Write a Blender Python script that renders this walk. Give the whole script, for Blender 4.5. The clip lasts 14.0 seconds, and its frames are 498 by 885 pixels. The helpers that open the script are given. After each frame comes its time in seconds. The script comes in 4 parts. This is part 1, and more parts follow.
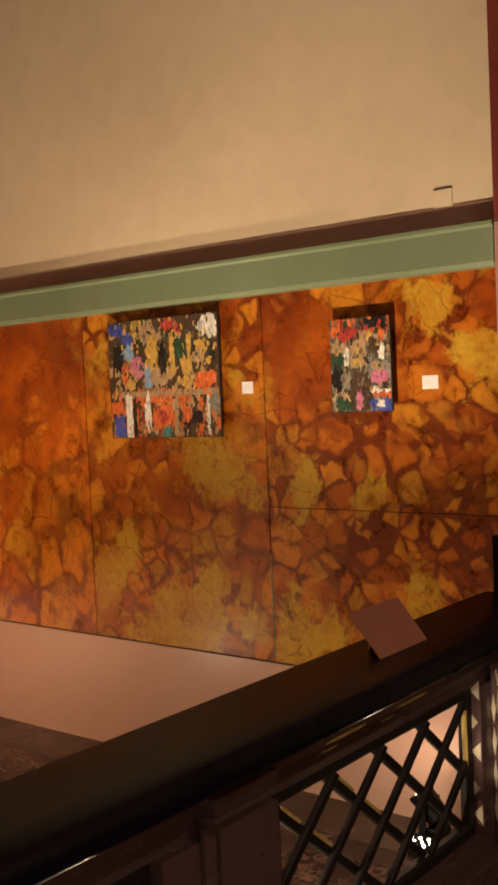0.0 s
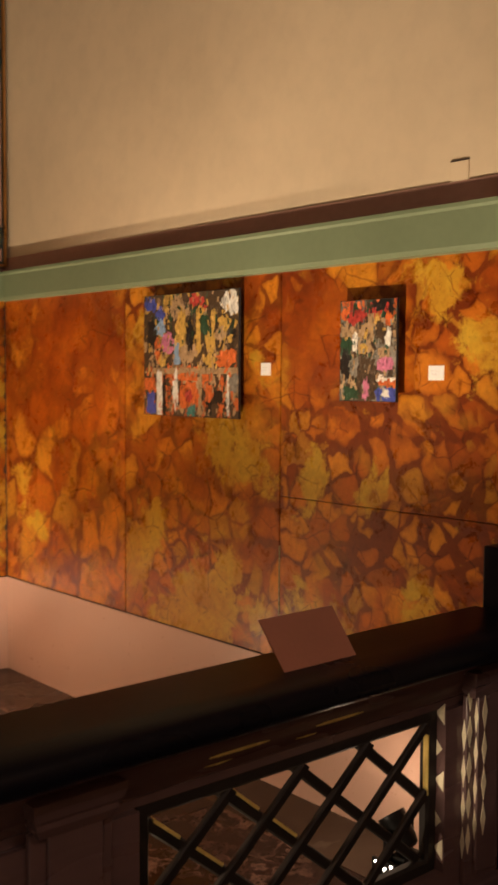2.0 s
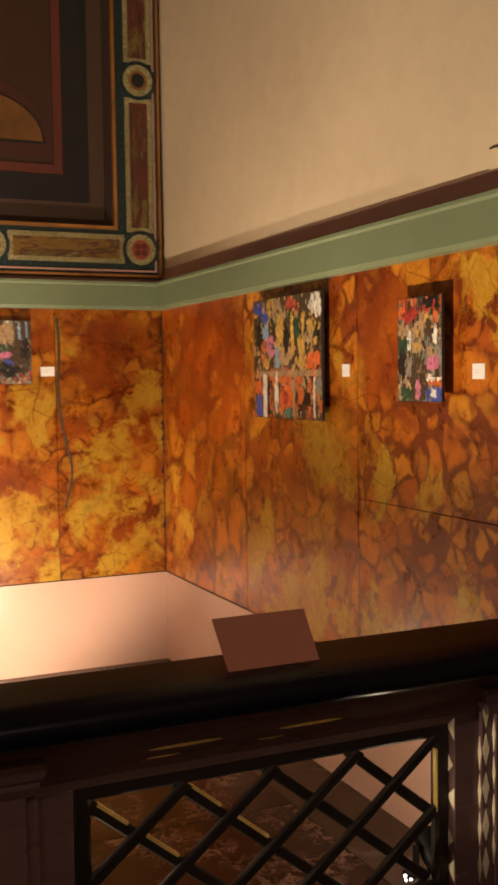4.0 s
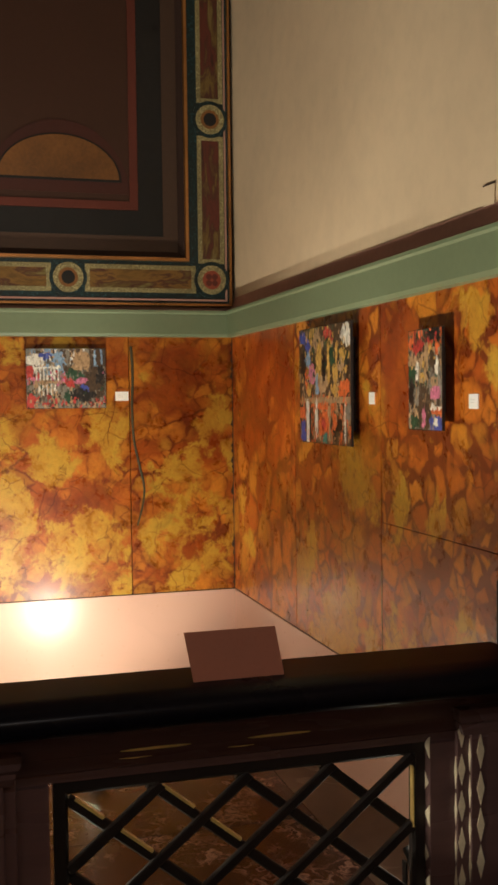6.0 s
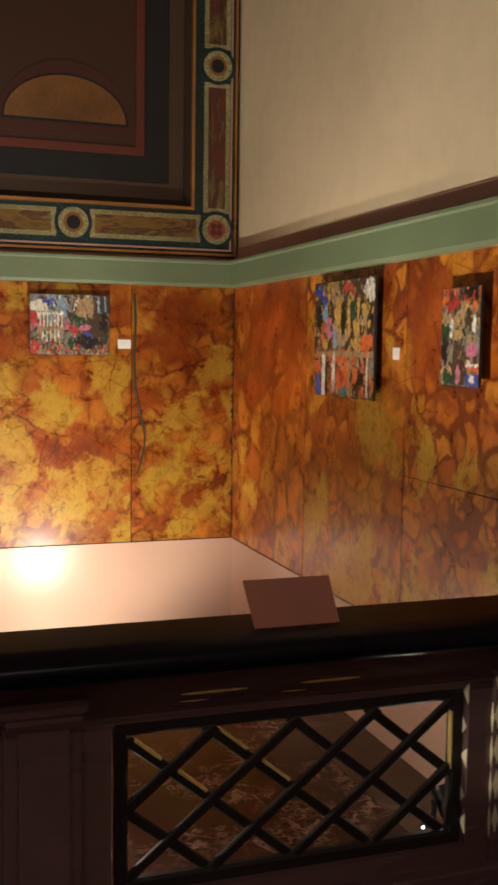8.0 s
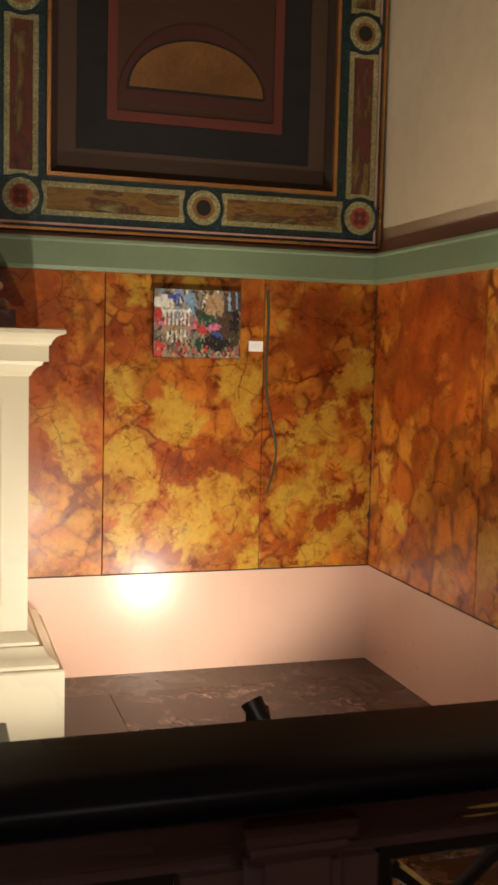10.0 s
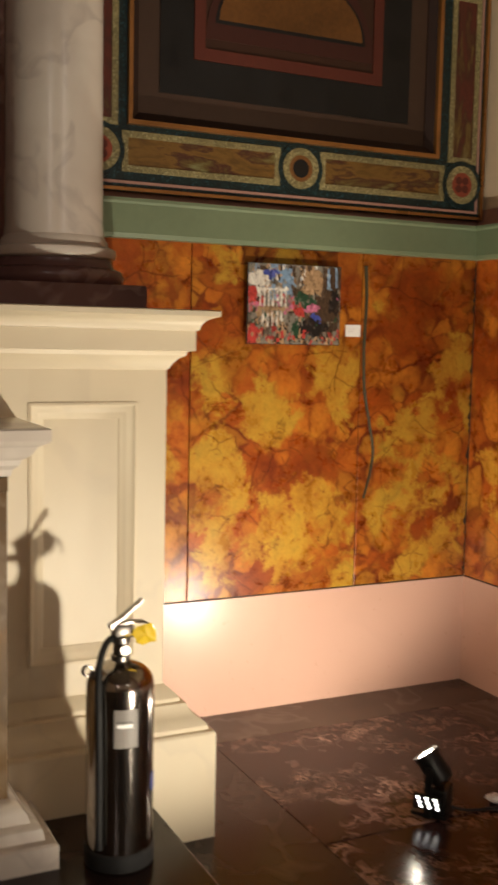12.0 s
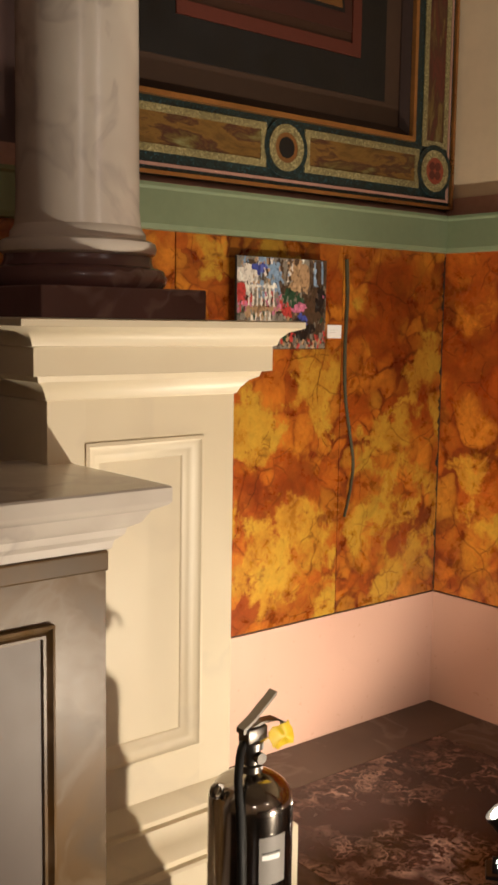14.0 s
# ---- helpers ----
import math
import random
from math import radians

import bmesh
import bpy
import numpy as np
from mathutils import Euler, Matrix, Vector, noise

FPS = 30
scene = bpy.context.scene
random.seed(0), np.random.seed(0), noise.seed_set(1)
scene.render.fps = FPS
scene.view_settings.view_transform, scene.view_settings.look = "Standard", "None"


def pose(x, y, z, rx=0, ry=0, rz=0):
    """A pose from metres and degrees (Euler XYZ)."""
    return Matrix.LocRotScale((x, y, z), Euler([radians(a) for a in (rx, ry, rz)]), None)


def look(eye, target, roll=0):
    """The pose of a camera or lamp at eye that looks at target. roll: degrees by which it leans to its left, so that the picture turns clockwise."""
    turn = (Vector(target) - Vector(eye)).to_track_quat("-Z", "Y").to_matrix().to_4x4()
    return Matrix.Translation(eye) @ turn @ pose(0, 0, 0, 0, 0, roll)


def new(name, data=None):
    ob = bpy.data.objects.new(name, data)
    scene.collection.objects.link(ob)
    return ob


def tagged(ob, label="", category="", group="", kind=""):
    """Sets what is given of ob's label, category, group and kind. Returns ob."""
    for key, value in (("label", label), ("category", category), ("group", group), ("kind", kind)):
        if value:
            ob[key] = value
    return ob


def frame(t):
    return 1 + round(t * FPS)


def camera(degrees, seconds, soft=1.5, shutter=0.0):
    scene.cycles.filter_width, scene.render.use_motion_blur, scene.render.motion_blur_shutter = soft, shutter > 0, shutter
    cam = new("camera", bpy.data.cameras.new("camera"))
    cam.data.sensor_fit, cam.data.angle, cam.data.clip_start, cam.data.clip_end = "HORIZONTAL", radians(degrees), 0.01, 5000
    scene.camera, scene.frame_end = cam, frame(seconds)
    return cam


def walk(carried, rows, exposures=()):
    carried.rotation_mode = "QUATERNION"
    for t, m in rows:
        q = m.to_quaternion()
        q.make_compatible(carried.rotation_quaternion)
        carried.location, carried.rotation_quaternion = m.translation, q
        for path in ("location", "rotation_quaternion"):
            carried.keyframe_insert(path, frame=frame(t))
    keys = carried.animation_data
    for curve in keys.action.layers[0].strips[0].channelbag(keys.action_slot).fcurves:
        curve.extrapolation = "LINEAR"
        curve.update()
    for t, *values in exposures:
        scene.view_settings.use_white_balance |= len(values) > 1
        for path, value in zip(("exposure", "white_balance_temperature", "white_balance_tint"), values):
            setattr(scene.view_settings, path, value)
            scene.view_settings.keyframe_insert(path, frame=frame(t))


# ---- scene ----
cam = camera(27.0, 14.0, soft=3.0, shutter=0.5)
METRES, EYE, TILT, LEAN, TURN = 5.65, 1.505, 0.0, 0.0, 38.3
ROWS = [
    (0.0, 0.0, 0.0, 0.0, -0.11, -2.49, 2.49),
    (0.5, 0.0154, 0.0152, 0.0009, 1.0, -3.77, 2.26),
    (1.0, 0.0387, 0.0369, -0.0021, 3.01, -3.11, 1.77),
    (1.5, 0.0696, 0.0496, 0.0032, 5.62, -2.87, 1.03),
    (2.0, 0.1141, 0.0434, 0.0015, 10.61, -3.6, -0.33),
    (2.5, 0.1535, 0.0426, 0.0006, 15.62, -4.14, 0.13),
    (3.0, 0.183, 0.0652, 0.0004, 19.46, -4.07, 0.27),
    (3.5, 0.2129, 0.0851, 0.0011, 22.67, -3.49, 0.32),
    (4.0, 0.2529, 0.0851, 0.0017, 27.37, -3.47, 0.78),
    (6.5, 0.3388, 0.0985, 0.0074, 36.16, -2.68, 0.07),
    (7.0, 0.3331, 0.0898, 0.0071, 35.18, -4.2, -1.72),
    (7.5, 0.3168, 0.0772, 0.0088, 34.03, -4.31, -0.86),
    (8.0, 0.296, 0.0615, 0.0085, 32.59, -5.15, -0.78),
    (8.5, 0.2722, 0.0621, 0.0067, 34.24, -5.74, -1.8),
    (9.0, 0.2386, 0.0767, 0.0058, 34.99, -4.82, -1.41),
    (11.5, -0.0088, 0.1172, 0.0019, 30.68, -6.22, -1.19),
    (12.0, -0.0732, 0.1137, 0.0026, 26.1, -5.6, -1.18),
    (12.5, -0.1247, 0.1305, 0.0002, 26.12, -5.28, -0.59),
    (13.0, -0.1666, 0.1415, 0.0027, 21.19, -6.2, -1.15),
    (13.5, -0.2216, 0.1412, 0.0166, 14.82, -6.45, 0.67),
    (14.0, -0.2562, 0.1527, 0.0177, 11.93, -6.68, -0.84),
]
EXPOSURES = [(0.0, 0.24, 7400, 20), (4.0, 0.20, 7150, 18), (6.5, 0.0, 5900, 6), (9.0, 0.0, 5900, 6), (11.5, -0.15, 6050, 10), (14.0, 0.02, 6250, 14)]
walk(cam, [(t, pose(0, 0, EYE, TILT, LEAN, TURN) @ pose(METRES * x, METRES * y, METRES * z, 90 + pitch, roll, yaw)) for t, x, y, z, yaw, pitch, roll in ROWS], EXPOSURES)

# ---- light ----
world = bpy.data.worlds.new("dim_interior")
world.use_nodes = True
world.node_tree.nodes["Background"].inputs[0].default_value = (1.0, 0.72, 0.5, 1)
world.node_tree.nodes["Background"].inputs[1].default_value = 0.02
scene.world = world
WARM = (1.0, 0.85, 0.62)


def lamp(name, place, watts, radius, color=WARM):
    data = bpy.data.lights.new(name, "POINT")
    data.energy, data.shadow_soft_size, data.color = watts, radius, color
    ob = new(name, data)
    ob.location = place
    return ob


LAMP_1 = (-3.388, 2.224, 0.0)      # floor light before the back wall
LAMP_2 = (-1.64, 2.94, 0.0)      # floor light in the corner behind the rail
LAMP_3 = (-1.60, 1.62, 0.0)      # floor light behind the rail's post
ADDED_LAMP = (-1.06, 0.74, 0.0)      # unseen light added before the rail to brighten its pale patches
lamp("floor_light_glow_1", (-3.417, 2.201, 0.211), 6, 0.016)
lamp("floor_light_glow_2", (-1.687, 2.938, 0.215), 1.2, 0.035)
lamp("floor_light_glow_3", (-1.66, 1.64, 0.235), 16, 0.025)


def beam(name, place, aim, watts, degrees, radius=0.035):
    """The upward beam of a floor light."""
    data = bpy.data.lights.new(name, "SPOT")
    data.energy, data.shadow_soft_size, data.color = watts, radius, WARM
    data.spot_size, data.spot_blend = radians(degrees), 0.55
    ob = new(name, data)
    ob.matrix_basis = look(place, aim)


beam("floor_light_beam_1", (-3.417, 2.201, 0.211), (-3.35, 2.70, 3.0), 66, 80, 0.016)
beam("floor_light_beam_3", (-1.66, 1.64, 0.24), (-2.05, 2.3, 3.0), 172, 94)
beam("floor_light_flood_3", (-1.66, 1.64, 0.237), (-3.6, 1.34, 1.00), 140, 60)
# narrow flood of the added light, aimed at the far post
beam("added_flood_4", (-1.065, 0.80, 0.20), (-1.25, 2.88, 0.44), 75, 13)
beam("floor_light_flood_1", (-3.417, 2.201, 0.211), (-4.45, 2.02, 0.85), 62, 130, 0.016)
# unseen room lamps, added for dim light on the rail's front
lamp("added_room_glow_1", (1.9, 1.9, 3.55), 42, 0.12, (1.0, 0.84, 0.74))
lamp("added_room_glow_2", (1.9, -1.6, 3.55), 42, 0.12, (1.0, 0.84, 0.74))

# ---- plan ----
XA, YB = -4.465, 3.145           # back wall and side wall, face of the marble slabs
Z_DADO, Z_GOLD, Z_BAND = 0.478, 1.888, 2.035
X_END = -1.43                    # end of the side wall's slabs
CEILING = 6.0


# ---- materials ----
def nodes_of(name):
    m = bpy.data.materials.new(name)
    m.use_nodes = True
    t = m.node_tree
    return m, t, t.nodes["Principled BSDF"]


def add(t, kind, **values):
    n = t.nodes.new(kind)
    for key, value in values.items():
        n.inputs[key].default_value = value
    return n


def coords(t, scale=(1, 1, 1), shift=False):
    geo = t.nodes.new("ShaderNodeNewGeometry")
    m = t.nodes.new("ShaderNodeMapping")
    m.inputs["Scale"].default_value = scale
    t.links.new(geo.outputs["Position"], m.inputs["Vector"])
    if shift:
        info = t.nodes.new("ShaderNodeObjectInfo")
        mul = t.nodes.new("ShaderNodeVectorMath")
        mul.operation = "SCALE"
        mul.inputs[0].default_value = (13.0, 7.0, 5.0)
        t.links.new(info.outputs["Random"], mul.inputs["Scale"])
        t.links.new(mul.outputs[0], m.inputs["Location"])
    return m.outputs["Vector"]


def ramp(t, source, stops, mode="LINEAR"):
    r = t.nodes.new("ShaderNodeValToRGB")
    r.color_ramp.interpolation = mode
    e = r.color_ramp.elements
    while len(e) < len(stops):
        e.new(0.5)
    for i, (at, c) in enumerate(stops):
        e[i].position = at
        e[i].color = (*c, 1) if len(c) == 3 else c
    t.links.new(source, r.inputs["Fac"])
    return r.outputs["Color"]


def mixed(t, fac, a, b, mode="MIX"):
    n = t.nodes.new("ShaderNodeMix")
    n.data_type, n.blend_type = "RGBA", mode
    for sock, v in ((n.inputs[0], fac), (n.inputs[6], a), (n.inputs[7], b)):
        if isinstance(v, (int, float)):
            sock.default_value = v
        elif isinstance(v, tuple):
            sock.default_value = (*v, 1)
        else:
            t.links.new(v, sock)
    return n.outputs[2]


def noise_of(t, vec, scale, detail=4, rough=0.55, distort=0.0):
    n = add(t, "ShaderNodeTexNoise", Scale=scale, Detail=detail, Roughness=rough, Distortion=distort)
    t.links.new(vec, n.inputs["Vector"])
    return n


def relief(t, bsdf, height, strength=0.2, distance=0.005):
    b = add(t, "ShaderNodeBump", Strength=strength, Distance=distance)
    t.links.new(height, b.inputs["Height"])
    t.links.new(b.outputs["Normal"], bsdf.inputs["Normal"])


def warped(t, vec, scale, amount):
    n = noise_of(t, vec, scale, 3)
    sub = t.nodes.new("ShaderNodeVectorMath")
    sub.operation = "SUBTRACT"
    t.links.new(n.outputs["Color"], sub.inputs[0])
    sub.inputs[1].default_value = (0.5, 0.5, 0.5)
    mad = t.nodes.new("ShaderNodeVectorMath")
    mad.operation = "MULTIPLY_ADD"
    t.links.new(sub.outputs[0], mad.inputs[0])
    mad.inputs[1].default_value = (amount,) * 3
    t.links.new(vec, mad.inputs[2])
    return mad.outputs[0]


def plain(name, color, rough=0.5, metal=0.0, vary=0.25, scale=12.0, bump=0.1, coat=0.0, stretch=(1, 1, 1)):
    """A surface of one colour with grain at two scales and fine relief."""
    m, t, b = nodes_of(name)
    v = coords(t, stretch)
    big, fine = noise_of(t, v, scale * 0.2, 4), noise_of(t, v, scale * 4, 5)
    dark = tuple(c * (1 - vary) for c in color)
    light = tuple(min(1, c * (1 + vary * 0.6)) for c in color)
    c = ramp(t, big.outputs["Fac"], [(0.3, dark), (0.7, light)])
    f = ramp(t, fine.outputs["Fac"], [(0.3, (1 - vary * 0.5,) * 3), (0.6, (1, 1, 1))])
    t.links.new(mixed(t, 1.0, c, f, "MULTIPLY"), b.inputs["Base Color"])
    r = ramp(t, big.outputs["Fac"], [(0.25, (rough * 0.8,) * 3), (0.75, (min(1, rough * 1.25),) * 3)])
    t.links.new(r, b.inputs["Roughness"])
    b.inputs["Metallic"].default_value = metal
    b.inputs["Coat Weight"].default_value = coat
    relief(t, b, fine.outputs["Fac"], bump, 0.002)
    return m


def zones(t, vec, plane, spots):
    """A field that is 1 at the middle of each round spot (along, height, radius) on a wall and falls to 0 at its rim."""
    last = None
    for along, height, radius in spots:
        d = t.nodes.new("ShaderNodeVectorMath")
        d.operation = "DISTANCE"
        t.links.new(vec, d.inputs[0])
        d.inputs[1].default_value = (XA, along, height) if plane == "west" else (along, YB, height)
        m = t.nodes.new("ShaderNodeMath")
        m.operation = "MULTIPLY_ADD"
        t.links.new(d.outputs["Value"], m.inputs[0])
        m.inputs[1].default_value, m.inputs[2].default_value = -1 / radius, 1.0
        here = m.outputs[0]
        if last is not None:
            top = t.nodes.new("ShaderNodeMath")
            top.operation = "MAXIMUM"
            t.links.new(last, top.inputs[0])
            t.links.new(here, top.inputs[1])
            here = top.outputs[0]
        last = here
    low = t.nodes.new("ShaderNodeMath")
    low.operation = "MAXIMUM"
    t.links.new(last, low.inputs[0])
    low.inputs[1].default_value = -0.6
    return low.outputs[0]


def blend_of(t, field, rough_noise, gain, low, high):
    """Where a zone plus its ragged noise passes a threshold."""
    m = t.nodes.new("ShaderNodeMath")
    m.operation = "MULTIPLY_ADD"
    t.links.new(rough_noise, m.inputs[0])
    m.inputs[1].default_value = gain
    shift = t.nodes.new("ShaderNodeMath")
    shift.operation = "SUBTRACT"
    t.links.new(field, shift.inputs[0])
    shift.inputs[1].default_value = gain * 0.5
    t.links.new(shift.outputs[0], m.inputs[2])
    r = t.nodes.new("ShaderNodeMapRange")
    r.interpolation_type = "SMOOTHSTEP"
    r.inputs["From Min"].default_value, r.inputs["From Max"].default_value = low, high
    t.links.new(m.outputs[0], r.inputs["Value"])
    return r.outputs["Result"]


def onyx(name, plane, gold_spots, dark_spots, large, small, packed, bright=1.0, smeared=0.9, gap_width=0.62):
    """Polished orange marble: angular broken stones in a rust ground, ragged mustard patches, dark rust clouds, fine cracks."""
    m, t, b = nodes_of(name)
    v = coords(t, (1, 1, 1))
    w = warped(t, warped(t, warped(t, v, 2.6, 0.14), 8.0, 0.045), 24.0, 0.018)
    far = warped(t, w, 4.0, 0.30)
    swell = noise_of(t, v, 4.2, 3, 0.6)
    mid = noise_of(t, w, 11.0, 8, 0.68)
    fine = noise_of(t, v, 46.0, 6, 0.7)

    def stones(scale, reach):
        near = add(t, "ShaderNodeTexVoronoi", Scale=scale)
        t.links.new(w, near.inputs["Vector"])
        rim = add(t, "ShaderNodeTexVoronoi", Scale=scale)
        rim.feature = "DISTANCE_TO_EDGE"
        t.links.new(w, rim.inputs["Vector"])
        hue = t.nodes.new("ShaderNodeSeparateColor")
        t.links.new(near.outputs["Color"], hue.inputs[0])
        tone = ramp(t, hue.outputs[0], [(0.0, (0.25, 0.045, 0.007)), (0.18, (0.40, 0.090, 0.011)), (0.42, (0.55, 0.160, 0.017)), (0.66, (0.64, 0.235, 0.024)), (0.84, (0.46, 0.21, 0.024)), (1.0, (0.33, 0.068, 0.009))])
        wide = t.nodes.new("ShaderNodeMath")
        wide.operation = "MULTIPLY_ADD"
        t.links.new(swell.outputs["Fac"], wide.inputs[0])
        wide.inputs[1].default_value, wide.inputs[2].default_value = reach, -reach * 0.43
        gap = t.nodes.new("ShaderNodeMath")
        gap.operation = "SUBTRACT"
        t.links.new(rim.outputs["Distance"], gap.inputs[0])
        t.links.new(wide.outputs[0], gap.inputs[1])
        inside = ramp(t, gap.outputs[0], [(0.0, (0, 0, 0)), (0.03, (0.5,) * 3), (0.09, (0.86,) * 3), (0.22, (1, 1, 1))])
        return mixed(t, inside, (0.15, 0.025, 0.006), tone)

    where = ramp(t, noise_of(t, v, 2.3, 3).outputs["Fac"], [(packed - 0.05, (0, 0, 0)), (packed + 0.05, (1, 1, 1))])
    c = mixed(t, where, stones(large, gap_width * 0.9), stones(small, gap_width))
    smear = ramp(t, noise_of(t, w, 4.0, 10, 0.68).outputs["Fac"], [(0.32, (0.14, 0.024, 0.005)), (0.42, (0.30, 0.060, 0.008)), (0.49, (0.47, 0.135, 0.014)), (0.55, (0.50, 0.22, 0.022)), (0.61, (0.36, 0.095, 0.010)), (0.70, (0.54, 0.27, 0.026))])
    loose = ramp(t, noise_of(t, v, 3.1, 5, 0.62).outputs["Fac"], [(0.42, (smeared * 0.2,) * 3), (0.60, (smeared,) * 3)])
    c = mixed(t, loose, c, smear)
    c = mixed(t, 0.8, c, ramp(t, mid.outputs["Fac"], [(0.33, (0.34, 0.22, 0.17)), (0.42, (0.80, 0.70, 0.62)), (0.52, (1, 1, 1)), (0.70, (1.12, 1.05, 0.95))]), "MULTIPLY")
    # dark rust clouds
    cloud = noise_of(t, w, 4.5, 7, 0.66)
    dark = ramp(t, cloud.outputs["Fac"], [(0.34, (0.13, 0.020, 0.005)), (0.50, (0.24, 0.040, 0.006)), (0.66, (0.40, 0.082, 0.009))])
    c = mixed(t, mixed(t, 1.0, blend_of(t, zones(t, far, plane, dark_spots), cloud.outputs["Fac"], 3.2, 0.0, 0.50), (0.86,) * 3, "MULTIPLY"), c, dark)
    # mustard patches with ragged edges and pits
    edge = noise_of(t, w, 4.2, 10, 0.70)
    gold = ramp(t, noise_of(t, w, 5.5, 7, 0.66).outputs["Fac"], [(0.32, (0.34, 0.13, 0.014)), (0.45, (0.47, 0.225, 0.024)), (0.56, (0.54, 0.305, 0.034)), (0.70, (0.40, 0.24, 0.030))])
    pits = ramp(t, noise_of(t, v, 24.0, 6, 0.75).outputs["Fac"], [(0.32, (0.50, 0.30, 0.18)), (0.40, (1, 1, 1))])
    gold = mixed(t, 1.0, gold, pits, "MULTIPLY")
    c = mixed(t, blend_of(t, zones(t, far, plane, gold_spots), edge.outputs["Fac"], 5.2, 0.16, 0.62), c, gold)
    # dark red cracks, coarse and fine, that come and go
    for scale, width, start in ((3.4, 0.014, 0.52), (8.5, 0.032, 0.52), (15.0, 0.045, 0.60)):
        web = add(t, "ShaderNodeTexVoronoi", Scale=scale)
        web.feature = "DISTANCE_TO_EDGE"
        t.links.new(warped(t, v, 5.0, 0.10), web.inputs["Vector"])
        crack = ramp(t, web.outputs["Distance"], [(0.0, (0.26, 0.13, 0.09)), (width * 0.5, (0.62, 0.5, 0.42)), (width, (1, 1, 1))])
        some = ramp(t, noise_of(t, v, scale * 0.9, 2).outputs["Fac"], [(start, (0, 0, 0)), (start + 0.08, (0.68,) * 3)])
        c = mixed(t, some, c, mixed(t, 1.0, c, crack, "MULTIPLY"))
    c = mixed(t, 1.0, c, ramp(t, fine.outputs["Fac"], [(0.3, (0.80 * bright,) * 3), (0.6, (bright,) * 3)]), "MULTIPLY")
    t.links.new(c, b.inputs["Base Color"])
    t.links.new(ramp(t, mid.outputs["Fac"], [(0.3, (0.24,) * 3), (0.7, (0.36,) * 3)]), b.inputs["Roughness"])
    b.inputs["Specular IOR Level"].default_value = 0.36
    relief(t, b, mid.outputs["Fac"], 0.05, 0.002)
    return m


def veined(name, base, cloud, vein, rough, scale=3.0, thin=0.03, bump=0.05, heavy=0.8, patchy=False):
    """Marble: cloudy ground with thin wandering veins."""
    m, t, b = nodes_of(name)
    v = coords(t, (1, 1, 1), True)
    w = warped(t, v, scale, 0.35)
    c = ramp(t, noise_of(t, w, scale * 1.4, 3, 0.5).outputs["Fac"], [(0.3, cloud), (0.65, base)])
    n = noise_of(t, w, scale * 0.9, 4, 0.5, 0.6)
    line = ramp(t, n.outputs["Fac"], [(0.5 - thin * 1.5, (0, 0, 0)), (0.5, (heavy,) * 3), (0.5 + thin, (0, 0, 0))])
    if patchy:
        area = ramp(t, noise_of(t, v, scale * 0.45, 3).outputs["Fac"], [(0.45, (0.05,) * 3), (0.62, (1, 1, 1))])
        line = mixed(t, 1.0, line, area, "MULTIPLY")
        chip = ramp(t, noise_of(t, w, scale * 3, 5, 0.7).outputs["Fac"], [(0.50, (0, 0, 0)), (0.72, (0.5,) * 3)])
        c = mixed(t, mixed(t, 1.0, chip, area, "MULTIPLY"), c, vein)
    c = mixed(t, line, c, vein)
    t.links.new(c, b.inputs["Base Color"])
    fine = noise_of(t, v, 40, 4)
    t.links.new(ramp(t, fine.outputs["Fac"], [(0.3, (rough * 0.94,) * 3), (0.7, (rough * 1.06,) * 3)]), b.inputs["Roughness"])
    relief(t, b, fine.outputs["Fac"], bump, 0.0006)
    return m


def glow(name, color, strength):
    m, t, b = nodes_of(name)
    b.inputs["Base Color"].default_value = (*color, 1)
    b.inputs["Emission Color"].default_value = (*color, 1)
    b.inputs["Emission Strength"].default_value = strength
    return m


ONYX_WEST_RUST = onyx("rust_onyx_of_back_wall", "west", [(1.66, 1.08, 0.14), (1.40, 0.75, 0.12)], [(1.45, 1.60, 0.40), (1.30, 1.05, 0.30), (1.72, 1.35, 0.16)], 6.0, 9.0, 0.60)
ONYX_WEST_GOLD = onyx("golden_onyx_of_back_wall", "west",
                      [(2.40, 1.35, 0.20), (2.17, 1.24, 0.18), (1.90, 1.35, 0.16), (1.95, 1.79, 0.13), (1.90, 1.05, 0.19), (2.38, 0.72, 0.24), (2.12, 0.68, 0.24), (1.93, 0.78, 0.19), (2.53, 0.52, 0.15), (2.25, 1.80, 0.10)],
                      [(2.34, 1.02, 0.18), (2.13, 0.98, 0.13), (1.84, 1.55, 0.09), (2.51, 1.72, 0.12), (2.26, 0.87, 0.11)], 8.0, 13.0, 0.52, 0.95, 0.6)
ONYX_WEST_CORNER = onyx("golden_onyx_of_the_corner", "west",
                        [(3.08, 1.46, 0.16), (3.10, 1.26, 0.10), (2.85, 1.18, 0.13), (2.71, 1.07, 0.13), (2.96, 1.02, 0.18), (2.73, 0.80, 0.19), (3.07, 0.96, 0.14), (3.03, 0.60, 0.16), (2.64, 1.77, 0.11), (2.85, 0.54, 0.15)],
                        [(2.85, 1.73, 0.18), (2.76, 1.55, 0.15), (2.92, 0.78, 0.14), (2.96, 1.29, 0.12), (2.67, 1.30, 0.10)], 8.0, 13.0, 0.50, 0.95, 0.6)
ONYX_NORTH_RUST = onyx("rust_onyx_of_side_wall", "north", [(-4.29, 0.98, 0.17), (-4.15, 0.80, 0.13), (-3.62, 0.60, 0.10)],
                       [(-3.94, 1.63, 0.55), (-3.55, 1.70, 0.35), (-3.94, 1.08, 0.14), (-4.30, 1.45, 0.26)], 5.0, 8.0, 0.60, 1.42, 0.55)
